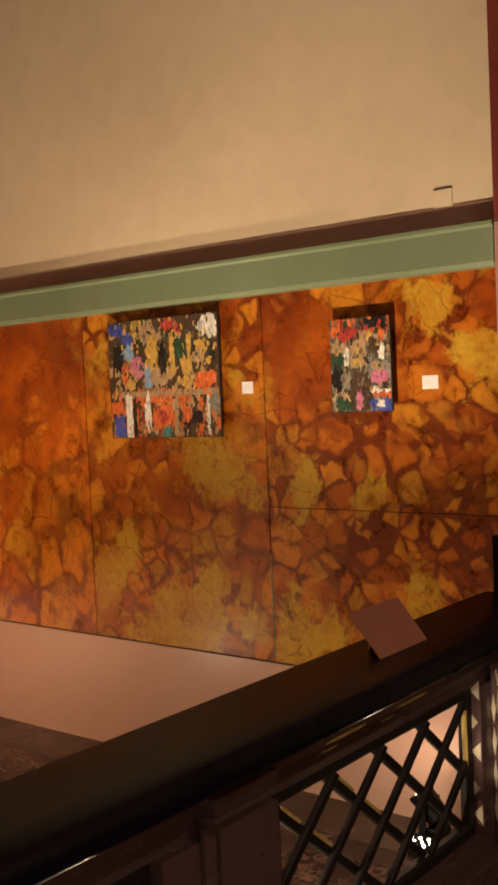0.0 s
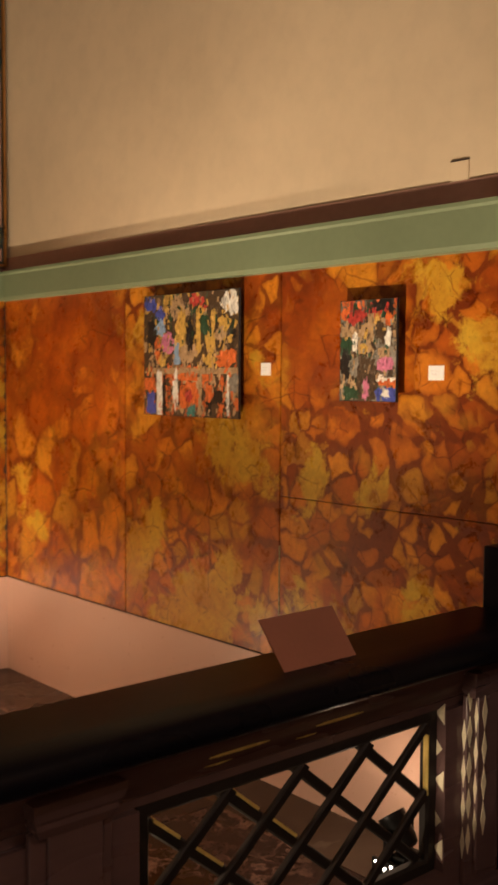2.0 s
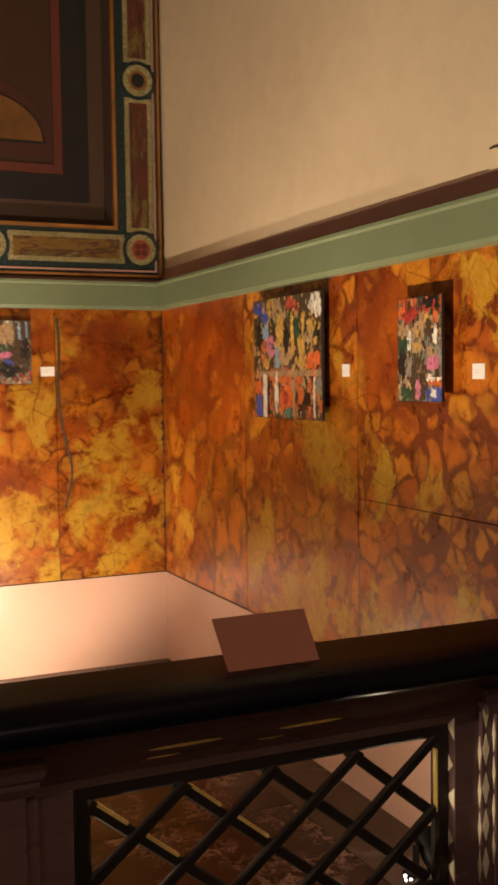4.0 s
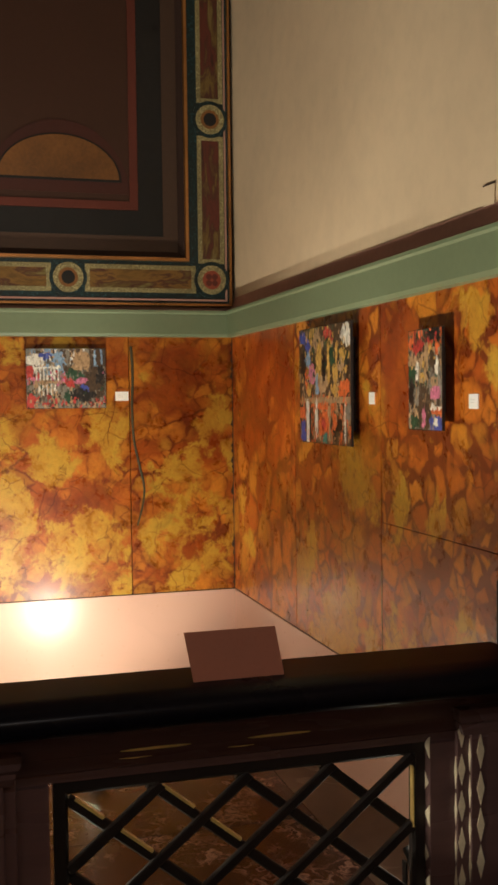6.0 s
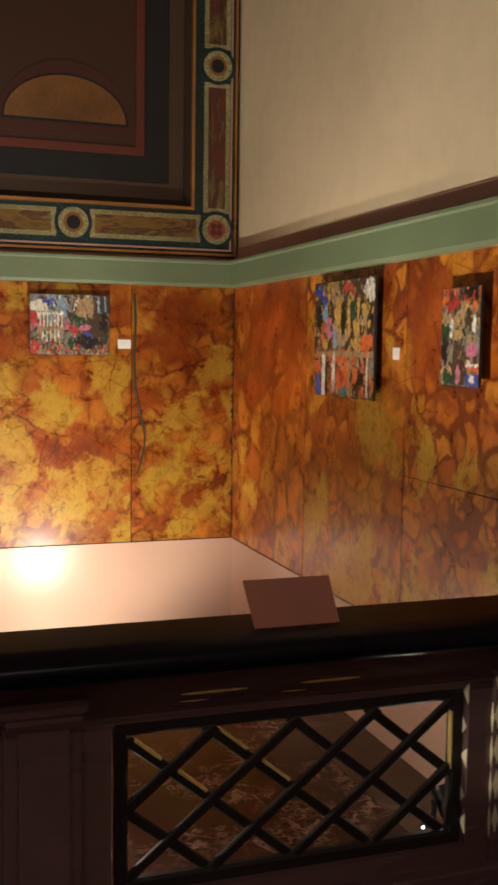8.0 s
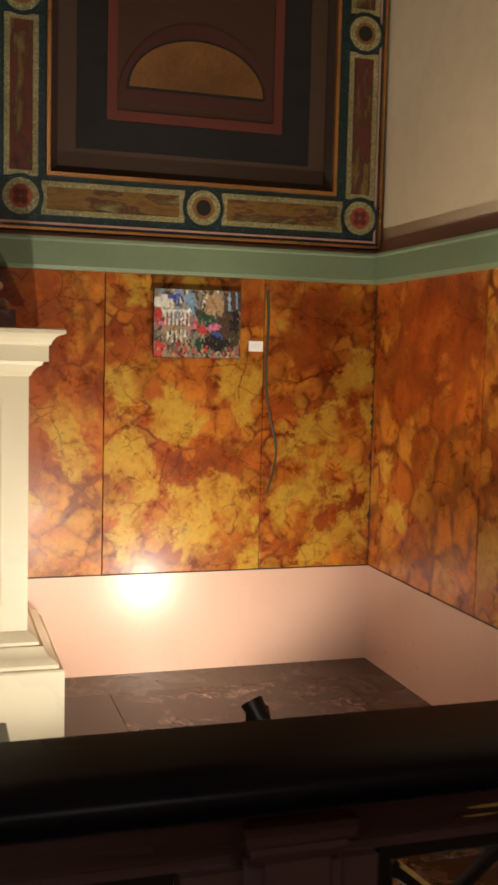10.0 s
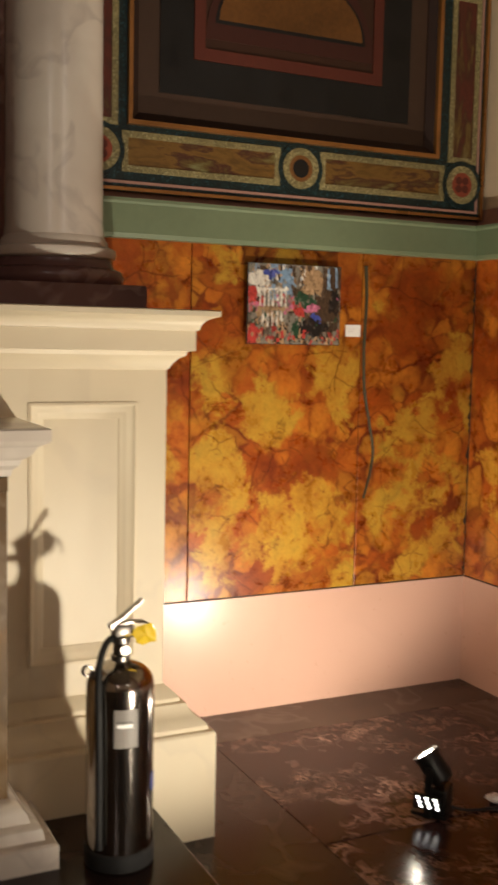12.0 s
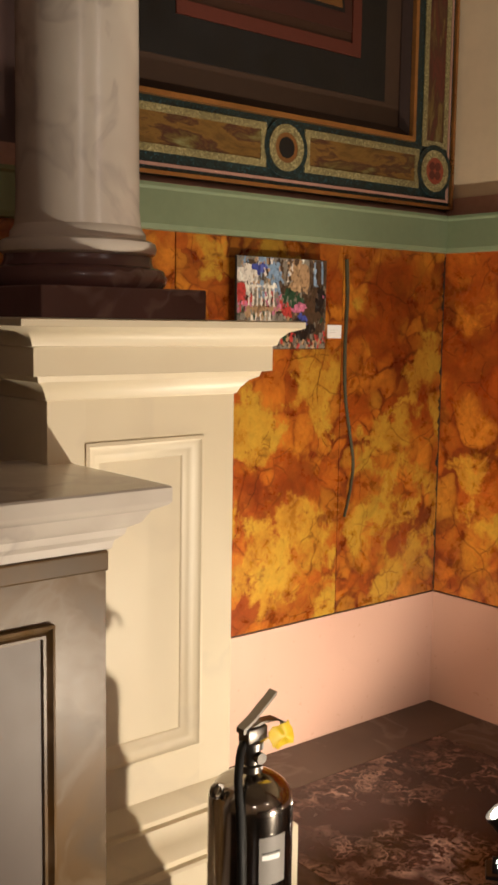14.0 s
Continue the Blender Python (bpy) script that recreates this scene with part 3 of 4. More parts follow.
# ---- painted wall panel ----
def wall_painting():
    """Large painted panel: bordered frame with roundels round a field with a lunette."""
    u0, u1, v0, v1 = 1.275, YB - 0.005, 2.062, 4.35
    b = 0.262
    t = thing("framed_wall_panel", (0, 0, 0), "large painted wall panel in teal, bone and dark brown with roundels", "wall painting")
    part("border", framed([(0.0, -0.03), (0.0, 0.022), (b, 0.022), (b, -0.03)], u0, u1, v0, v1, on_back), TEAL, t, "dark teal painted border")
    part("outer_edge", framed([(0.0, 0.022), (0.0, 0.034), (0.012, 0.034), (0.014, 0.022)], u0, u1, v0, v1, on_back), GILT, t, "gilt outer edge")
    part("outer_edge", framed([(0.026, 0.022), (0.026, 0.027), (0.036, 0.027), (0.036, 0.022)], u0, u1, v0, v1, on_back), MAROON, t)
    part("inner_edge", framed([(b - 0.022, 0.022), (b - 0.020, 0.038), (b - 0.004, 0.038), (b, 0.022)], u0, u1, v0, v1, on_back), GILT, t, "gilt inner edge")
    iu0, iu1, iv0, iv1 = u0 + b, u1 - b, v0 + b, v1 - b
    part("field", box(XA - 0.035, XA - 0.01, iu0, iu1, iv0, iv1), TAUPE, t, "taupe ground")
    part("reveal", framed([(0.0, -0.01), (0.0, 0.02), (0.03, -0.004), (0.032, -0.01)], iu0, iu1, iv0, iv1, on_back), REVEAL, t)
    e = 0.115
    part("dark_band", framed([(e, -0.01), (e, -0.005), (e + 0.135, -0.005), (e + 0.135, -0.01)], iu0, iu1, iv0, iv1, on_back), INK, t, "blackish patterned band")
    r = e + 0.137
    part("red_band", framed([(r, -0.01), (r, -0.002), (r + 0.045, -0.002), (r + 0.045, -0.01)], iu0, iu1, iv0, iv1, on_back), BRICK_RED, t, "oxide red band")
    q = r + 0.046
    cu = (iu0 + iu1) / 2
    lv = iv0 + q + 0.112
    part("umber_field", box(XA - 0.01, XA - 0.0075, iu0 + q, iu1 - q, iv0 + q, iv1 - q), DARK_FIELD, t)
    half = (iu1 - iu0) / 2 - q
    part("arch", disc(on_back, cu, lv - 0.075, -0.0075, -0.004, half, half * 1.02, 40, 0, 180), ARCH_RED, t, "dark maroon arch")
    part("lunette", disc(on_back, cu, lv, -0.004, -0.001, half - 0.055, half * 0.79 - 0.068, 40, 0, 180), OLD_GOLD, t, "dull gold half-round")
    part("lunette_line", disc(on_back, cu, lv - 0.014, -0.0041, -0.0025, half - 0.04, half * 0.79 - 0.045, 40, 0, 180), INK, t)

    def roundel(u, v, red):
        part("roundel", disc(on_back, u, v, 0.021, 0.0285, 0.100), TEAL, t)
        part("roundel_ring", ring(on_back, u, v, 0.028, 0.0315, 0.052, 0.080), BONE, t, "bone-white ring")
        part("roundel_centre", disc(on_back, u, v, 0.028, 0.030, 0.052), CROSS_RED if red else OLD_GOLD, t)
        if red:
            for k in range(4):
                a = radians(45 + 90 * k)
                part("petal", disc(on_back, u + 0.024 * math.cos(a), v + 0.024 * math.sin(a), 0.029, 0.0315, 0.017, seg=12), BRICK_RED, t)
        else:
            part("hub", disc(on_back, u, v, 0.029, 0.0312, 0.036), INK, t)

    def bar(a0, a1, c, upright):
        h = 0.074
        args = (c - h, c + h, a0, a1) if upright else (a0, a1, c - h, c + h)
        part("bar_frame", framed([(0, 0.021), (0, 0.0265), (0.024, 0.0265), (0.024, 0.021)], *args, on_back), BONE, t, "bone-white bar outline")
        a, b2, c2, d = args
        part("bar_field", box(XA + 0.02, XA + 0.0235, a + 0.022, b2 - 0.022, c2 + 0.022, d - 0.022), TRUNKS if upright else FIGURES, t, "loosely painted olive and rust figures")

    cl, cr, cb = u0 + b / 2, u1 - b / 2 + 0.017, v0 + b / 2 + 0.012
    mid = 2.240
    for u, red in ((cl, True), (mid, False), (cr, True)):
        roundel(u, cb, red)
    for a, c in ((cl, mid), (mid, cr)):
        bar(a + 0.09, c - 0.09, cb, False)
    vs = [cb, cb + 0.875, cb + 1.75]
    for u in (cl, cr):
        for v in vs[1:]:
            roundel(u, v, False)
        for a, c in zip(vs, vs[1:]):
            bar(a + 0.09, c - 0.09, u, True)
    return t


wall_painting()


# ---- altar rail ----
# pale colour for the patches of light on the rail's far post
LIGHT_PATCH = plain("pale_light_patch", (0.88, 0.78, 0.56), 0.35, vary=0.25, scale=30)


# bright gold colour that carries the rail's glints
GLINT_GOLD = plain("pale_glint_gold", (0.95, 0.68, 0.22), 0.25, metal=0.0, vary=0.25, scale=40, bump=0.1)


def rail():
    t = thing("altar_rail", (0, 0, 0), "dark polished wooden rail with black top and lattice panels", "railing")
    y0, y1 = 0.36, YB - 0.062
    nose = [(-1.282 + 0.052 * math.cos(radians(a)), 0.800 + 0.040 * math.sin(radians(a))) for a in range(75, -91, -15)]
    top = [(-1.483, 0.765), (-1.490, 0.775), (-1.490, 0.838), (-1.483, 0.845), (-1.31, 0.845), (-1.29, 0.843)] + nose + [(-1.30, 0.757), (-1.32, 0.757)]
    smooth(part("top", along_y(top, y0 - 0.06, y1), RAIL_TOP, t, "black polished moulded top"))
    swell = [(-1.340 - 0.048 * math.sin(radians(a)), 0.672 + 0.068 * math.cos(radians(a))) for a in range(20, 91, 10)]
    bed = [(-1.48, 0.612), (-1.48, 0.764), (-1.345, 0.758), (-1.345, 0.745), (-1.348, 0.741)] + swell + [(-1.398, 0.668), (-1.400, 0.655), (-1.408, 0.644), (-1.411, 0.628), (-1.418, 0.622), (-1.418, 0.612)]
    smooth(part("bed_moulding", along_y(bed, y0 - 0.02, y1), RAIL_WOOD, t), 28)
    # pale gold strips stand in for the glints on the bed moulding
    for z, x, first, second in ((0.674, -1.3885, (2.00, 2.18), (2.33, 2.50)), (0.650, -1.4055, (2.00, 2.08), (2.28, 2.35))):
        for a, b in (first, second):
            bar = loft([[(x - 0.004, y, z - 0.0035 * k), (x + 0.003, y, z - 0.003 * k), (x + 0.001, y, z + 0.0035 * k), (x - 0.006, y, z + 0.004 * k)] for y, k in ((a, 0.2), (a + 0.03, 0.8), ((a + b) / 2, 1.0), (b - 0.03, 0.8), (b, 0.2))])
            part("glint_strip", bar, GLINT_GOLD, t, "gold strip standing in for a glint on the moulding")
    part("upper_rail", box(-1.48, -1.425, y0, y1, 0.598, 0.612), RAIL_WOOD, t)
    part("lower_rail", box(-1.48, -1.405, y0, y1, 0.085, 0.138), RAIL_WOOD, t)
    part("plinth", box(-1.52, -1.36, y0 - 0.02, y1, 0.0, 0.085, 0.006), RAIL_WOOD, t)
    for a, b, c0, c1 in ((y0, 0.68, 0.42, 0.62), (1.442, 1.824, 1.555, 1.745), (2.852, y1, 2.925, y1)):
        part("post", box(-1.48, -1.402, a, b, 0.138, 0.598), RAIL_WOOD, t)
        part("pilaster", box(-1.402, -1.386, c0, c1, 0.085, 0.628, 0.003), RAIL_WOOD, t)
        part("pilaster_face", box(-1.386, -1.372, c0 + 0.035, min(c1 - 0.03, y1), 0.11, 0.632, 0.003), RAIL_WOOD, t)
        part("capital", stacked([(0, 0.622), (0.004, 0.630), (0.010, 0.643), (0.010, 0.655), (0.018, 0.664), (0.024, 0.684), (0.024, 0.700), (0, 0.703)], -1.40, -1.370, c0 + 0.012, c1 - 0.012), RAIL_WOOD, t)
    # patches of light on the far post, made as thin pale plates
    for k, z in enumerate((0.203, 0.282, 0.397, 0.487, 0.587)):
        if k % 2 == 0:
            light_patch(t, 2.852, [(-1.406, z - 0.030), (-1.406, z + 0.030), (-1.437, z)])
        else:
            light_patch(t, 2.852, [(-1.436, z - 0.026), (-1.436, z + 0.026), (-1.412, z)])
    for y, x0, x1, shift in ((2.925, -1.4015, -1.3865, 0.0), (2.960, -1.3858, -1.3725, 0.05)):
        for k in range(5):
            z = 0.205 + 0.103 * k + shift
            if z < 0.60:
                light_patch(t, y, [(x0, z), ((x0 + x1) / 2, z - 0.046), (x1, z), ((x0 + x1) / 2, z + 0.046)])
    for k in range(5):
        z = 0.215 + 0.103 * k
        part("light_patch", loft([[(x, 2.938 + 0.011 * u, z + 0.044 * v) for u, v in ((-1, 0), (0, -1), (1, 0), (0, 1))] for x in (-1.3865, -1.3845)]), LIGHT_PATCH, t, "pale plate standing in for a patch of light")
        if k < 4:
            part("light_patch", loft([[(x, 2.988 + 0.012 * u, z + 0.05 + 0.048 * v) for u, v in ((-1, 0), (0, -1), (1, 0), (0, 1))] for x in (-1.3725, -1.3705)]), LIGHT_PATCH, t, "pale plate standing in for a patch of light")
    for a, b in ((0.69, 1.436), (1.838, 2.850)):
        panel(t, a, b, 0.139, 0.597)
    return t


def light_patch(t, y, corners):
    """A thin pale lozenge on a side face that stands in for a patch of light."""
    part("light_patch", loft([[(x, yy, z) for x, z in corners] for yy in (y + 0.001, y - 0.0018)]), LIGHT_PATCH, t, "pale plate standing in for a patch of light")


def panel(t, a, b, z0, z1):
    """One lattice: a frame, and two sets of crossing strips cut off at it, the falling ones with glints as gold strips
    on their upper edges at the lit end.
    """
    x = -1.446
    at = lambda u, v, w: (x + w, u, v)
    lat = part("lattice", framed([(0, -0.014), (0, 0.014), (0.028, 0.014), (0.036, 0.006), (0.036, -0.014)], a, b, z0, z1, at), LATTICE, t, "dark bronze-brown lattice")
    first = a
    a, b, z0, z1 = a + 0.034, b - 0.034, z0 + 0.034, z1 - 0.034
    du, dv, h, zc = 0.118, 0.0965, 0.0165, 0.455
    k0 = 1.980 if a > 1.5 else 1.980 - 12 * du
    for s in (1, -1):
        off = 0.007 * s
        m = s * dv / du
        n = (-m / math.hypot(1, m), 1 / math.hypot(1, m))
        for i in range(-8, 14):
            base = k0 + 2 * du * i
            lo, hi = max(a, base + ((z0 if s > 0 else z1) - zc) / m), min(b, base + ((z1 if s > 0 else z0) - zc) / m)
            if hi - lo < 0.03:
                continue
            p, q = (lo, zc + m * (lo - base)), (hi, zc + m * (hi - base))
            loop = [(p[0] + n[0] * h, p[1] + n[1] * h), (q[0] + n[0] * h, q[1] + n[1] * h), (q[0] - n[0] * h, q[1] - n[1] * h), (p[0] - n[0] * h, p[1] - n[1] * h)]
            loop = [(min(max(u, a - 0.006), b + 0.006), min(max(v, z0 - 0.006), z1 + 0.006)) for u, v in loop]
            small = [(u - n[0] * 0.004 * (1 if j < 2 else -1), v - n[1] * 0.004 * (1 if j < 2 else -1)) for j, (u, v) in enumerate(loop)]
            part("strip", loft([[at(u, v, off - 0.007) for u, v in loop], [at(u, v, off + 0.003) for u, v in loop], [at(u, v, off + 0.007) for u, v in small]]), LATTICE, lat)
            # glints on the upper edges, put in as gold strips
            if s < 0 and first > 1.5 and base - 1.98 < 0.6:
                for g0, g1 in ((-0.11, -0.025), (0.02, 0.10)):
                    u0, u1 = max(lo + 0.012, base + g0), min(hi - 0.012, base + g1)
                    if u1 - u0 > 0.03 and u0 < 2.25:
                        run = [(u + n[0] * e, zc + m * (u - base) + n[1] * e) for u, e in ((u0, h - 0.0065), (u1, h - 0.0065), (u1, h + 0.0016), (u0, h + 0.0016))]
                        part("gilt_or_glint_edge", loft([[at(u, v, off + w) for u, v in run] for w in (-0.006, 0.0095)]), GLINT_GOLD, lat, "gold strip standing in for a glint on the lattice")
    # glint on the right inner edge, also a gold strip
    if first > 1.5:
        part("gilt_or_glint_edge", box(x - 0.002, x + 0.0145, b - 0.0035, b + 0.001, 0.36, 0.53), GLINT_GOLD, lat, "gold strip standing in for a glint on the lattice")


rail()

# card leaning on the rail's top
card = thing("sign_card", (-1.334, 2.295, 0.8455), "plain brown card propped on the rail top", "sign")
tilt = loft([[(x * c - zz, y, x * 0 + z) for x, y, z in ((0, -0.118, 0.0), (0, 0.118, 0.0), (-0.087, 0.122, 0.105), (-0.087, -0.122, 0.105))] for c, zz in ((1, 0.0), (1, 0.004))])
part("sheet", tilt, CARD, card)
part("prop", loft([[(-0.075 + o, y, z) for y, z in ((-0.05, 0.0), (0.05, 0.0), (0.02, 0.09), (-0.02, 0.09))] for o in (0.0, -0.004)]), CARD, card)


# ---- pedestals and column ----
def pedestal():
    x0, x1, y0, y1 = -4.25, -3.664, 0.862, 1.374
    t = thing("pedestal", (0, 0, 0), "cream marble column pedestal with moulded cap and panelled face", "pedestal")
    smooth(part("base", stacked([(0.127, 0.0), (0.127, 0.328), (0.122, 0.335), (0.108, 0.337), (0.108, 0.350), (0.098, 0.362), (0.078, 0.372), (0.062, 0.392), (0.056, 0.410), (0.040, 0.412), (0.040, 0.424), (0.030, 0.436), (0.012, 0.452), (0.0, 0.46)], x0, x1 + 0.024, y0, y1), CREAM_STONE, t), 30)
    part("shaft", box(x0, x1, y0, y1, 0.455, 1.44), CREAM_STONE, t)
    for a, b, c, d in ((y0, y0 + 0.095, 0.456, 1.435), (y1 - 0.095, y1, 0.456, 1.435), (y0 + 0.095, y1 - 0.095, 0.456, 0.56), (y0 + 0.095, y1 - 0.095, 1.33, 1.435)):
        part("face_rail", box(x1 - 0.001, x1 + 0.024, a, b, c, d), CREAM_STONE, t)
    at = lambda u, v, w: (x1 + w, u, v)
    smooth(part("panel_moulding", framed([(0, 0.0), (0, 0.029), (0.008, 0.031), (0.014, 0.024), (0.026, 0.020), (0.034, 0.010), (0.046, 0.006), (0.05, 0.0)], y0 + 0.093, y1 - 0.093, 0.558, 1.332, at), CREAM_STONE, t), 50)
    cap = [(0.0, 1.428), (0.006, 1.432), (0.012, 1.445), (0.026, 1.462), (0.044, 1.472), (0.048, 1.484), (0.066, 1.486), (0.066, 1.545), (0.074, 1.548), (0.078, 1.562), (0.092, 1.578), (0.114, 1.586), (0.122, 1.589), (0.122, 1.603), (0.116, 1.606)]
    smooth(part("cap", stacked(cap, x0, x1 + 0.024, y0, y1), CREAM_STONE, t), 30)
    return t


def altar():
    x0, x1, y0, y1 = -3.66, -3.36, -1.4, 0.833
    t = thing("altar_block", (0, 0, 0.15), "ochre marble altar block with a white slab top and base", "altar")
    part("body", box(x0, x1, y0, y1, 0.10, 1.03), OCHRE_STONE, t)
    base = [(0.105, 0.0), (0.105, 0.062), (0.098, 0.068), (0.075, 0.070), (0.07, 0.098), (0.062, 0.104), (0.045, 0.108), (0.038, 0.13), (0.02, 0.148), (0.0, 0.155)]
    smooth(part("base", stacked(base, x0, x1 + 0.02, y0, y1), WHITE_STONE, t, "white marble stepped base"), 30)
    cap = [(0.0, 1.01), (0.008, 1.014), (0.012, 1.03), (0.026, 1.042), (0.03, 1.056), (0.05, 1.068), (0.064, 1.092), (0.088, 1.104), (0.092, 1.110), (0.092, 1.137), (0.088, 1.141)]
    smooth(part("top_slab", stacked(cap, x0, x1, y0, y1), WHITE_STONE, t, "white marble moulded top"), 30)
    at = lambda u, v, w: (x1 + w, u, v)
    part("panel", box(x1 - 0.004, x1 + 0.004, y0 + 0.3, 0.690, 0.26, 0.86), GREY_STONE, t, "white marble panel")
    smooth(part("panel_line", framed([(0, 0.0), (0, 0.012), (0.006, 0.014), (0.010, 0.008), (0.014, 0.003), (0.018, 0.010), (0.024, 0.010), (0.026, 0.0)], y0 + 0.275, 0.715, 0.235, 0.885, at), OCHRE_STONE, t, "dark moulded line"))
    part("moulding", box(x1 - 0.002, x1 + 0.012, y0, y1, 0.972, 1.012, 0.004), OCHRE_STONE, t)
    return t


def column():
    cx, cy, z = -3.92, 1.105, 1.6055
    t = thing("column", (cx, cy, z), "white veined marble column on a dark plum moulded base", "column")
    part("plinth", box(-0.225, 0.225, -0.225, 0.225, 0.0, 0.072, 0.004), PURPLE_STONE, t)
    smooth(part("base", lathe([(0.205, 0.072), (0.214, 0.082), (0.218, 0.098), (0.210, 0.116), (0.196, 0.122), (0.186, 0.124), (0.180, 0.136), (0.180, 0.15)], 48), PURPLE_STONE, t, "dark plum marble moulded base"), 40)
    smooth(part("collar", lathe([(0.178, 0.15), (0.188, 0.156), (0.192, 0.168), (0.188, 0.182), (0.176, 0.188), (0.166, 0.190), (0.164, 0.205), (0.154, 0.22)], 48), WHITE_STONE, t), 40)
    smooth(part("shaft", lathe([(0.154, 0.219), (0.149, 0.26), (0.147, 0.5), (0.143, 1.4), (0.135, 2.4), (0.15, 2.45), (0.2, 2.6), (0.24, 2.75), (0.24, 4.6 - z), (0.24, CEILING - z)], 64), WHITE_STONE, t, "white marble shaft"), 30)
    return t


pedestal()
altar()
column()


# ---- fire extinguisher ----
def extinguisher():
    t = thing("fire_extinguisher", (-3.225, 1.096, 0.1505), "polished steel fire extinguisher with yellow tag on the step", "fire extinguisher", turn=0)
    r = 0.088
    smooth(part("skirt", lathe([(r - 0.004, 0.0), (r + 0.003, 0.004), (r + 0.004, 0.045), (r, 0.05)], 40), RUBBER, t, "black rubber foot ring"))
    dome = [(r * math.cos(radians(a)), 0.478 + 0.062 * math.sin(radians(a))) for a in range(0, 80, 8)]
    smooth(part("cylinder", lathe([(r - 0.001, 0.046), (r, 0.06), (r, 0.43), (r, 0.478)] + dome + [(0.02, 0.543)], 48), STEEL, t, "polished steel cylinder"), 40)
    smooth(part("neck", lathe([(0.024, 0.538), (0.024, 0.553), (0.019, 0.556), (0.019, 0.585), (0.026, 0.588), (0.026, 0.603), (0.016, 0.608)], 24), DULL_STEEL, t))
    smooth(part("valve", box(-0.018, 0.018, -0.022, 0.03, 0.6, 0.634, 0.005), DULL_STEEL, t))
    part("lower_handle", loft([[(-0.012, y, z), (0.012, y, z), (0.012, y, z + 0.005), (-0.012, y, z + 0.005)] for y, z in ((-0.030, 0.624), (0.02, 0.636), (0.06, 0.634), (0.088, 0.618), (0.094, 0.596))]), DULL_STEEL, t)
    part("lever", loft([[(-0.012, y, z), (0.012, y, z), (0.012, y, z + 0.007), (-0.012, y, z + 0.007)] for y, z in ((-0.03, 0.628), (0.0, 0.645), (0.032, 0.670), (0.058, 0.69))]), DULL_STEEL, t, "raised grey metal lever")
    gauge = disc(lambda u, v, w: (0.018 + w, u, v), 0.004, 0.572, 0.0, 0.012, 0.012, seg=20)
    part("gauge", gauge, DULL_STEEL, t)
    smooth(part("hose", tube([(0.0, -0.02, 0.60), (0.02, -0.045, 0.592), (0.045, -0.07, 0.55), (0.062, -0.078, 0.48), (0.068, -0.077, 0.3), (0.068, -0.077, 0.13), (0.068, -0.076, 0.07)], 0.0088, 12), RUBBER, t, "black rubber hose"))
    part("clip", ring(lambda u, v, w: (w, u, v), -0.088, 0.52, -0.004, 0.004, 0.010, 0.016, 16), DULL_STEEL, t)

    def wrap(a0, a1, z0, z1, lift):
        n = 14
        angles = [radians(a0 + (a1 - a0) * i / n) for i in range(n + 1)]
        rows = [[((r + o) * math.cos(a), (r + o) * math.sin(a), z) for a in angles] for o, z in ((0.0, z0), (lift, z0), (lift, z1), (0.0, z1))]
        return loft(rows + [rows[0]], False, None, False)
    part("label", wrap(-28, 12, 0.335, 0.435, 0.0009), PAPER, t, "grey paper label")
    part("label_line", wrap(-24, 2, 0.388, 0.398, 0.0016), WHITE, t)
    part("label_line", wrap(-24, 2, 0.402, 0.404, 0.0016), RUBBER, t)
    part("sticker", wrap(48, 66, 0.20, 0.245, 0.0009), BLUE, t)
    rng = random.Random(4)
    rim = [(0.031 * (1 + 0.16 * rng.uniform(-1, 1)) * math.cos(2 * math.pi * i / 18), 0.030 * (1 + 0.16 * rng.uniform(-1, 1)) * math.sin(2 * math.pi * i / 18)) for i in range(18)]
    tag = loft([[(0.030 + o + 0.006 * math.sin(90 * u + 60 * v), 0.056 + u * k, 0.610 + v * k) for u, v in rim] for k, o in ((0.15, -0.004), (0.7, -0.001), (1.0, 0.0), (1.0, 0.0012), (0.7, 0.004), (0.15, 0.007))])
    smooth(part("tag", tag, YELLOW, t, "crumpled yellow inspection tag"), 60)
    smooth(part("tag_tie", tube([(0.018, 0.0, 0.60), (0.028, 0.018, 0.612), (0.03, 0.034, 0.612)], 0.0016, 6), YELLOW, t))
    return t


extinguisher()


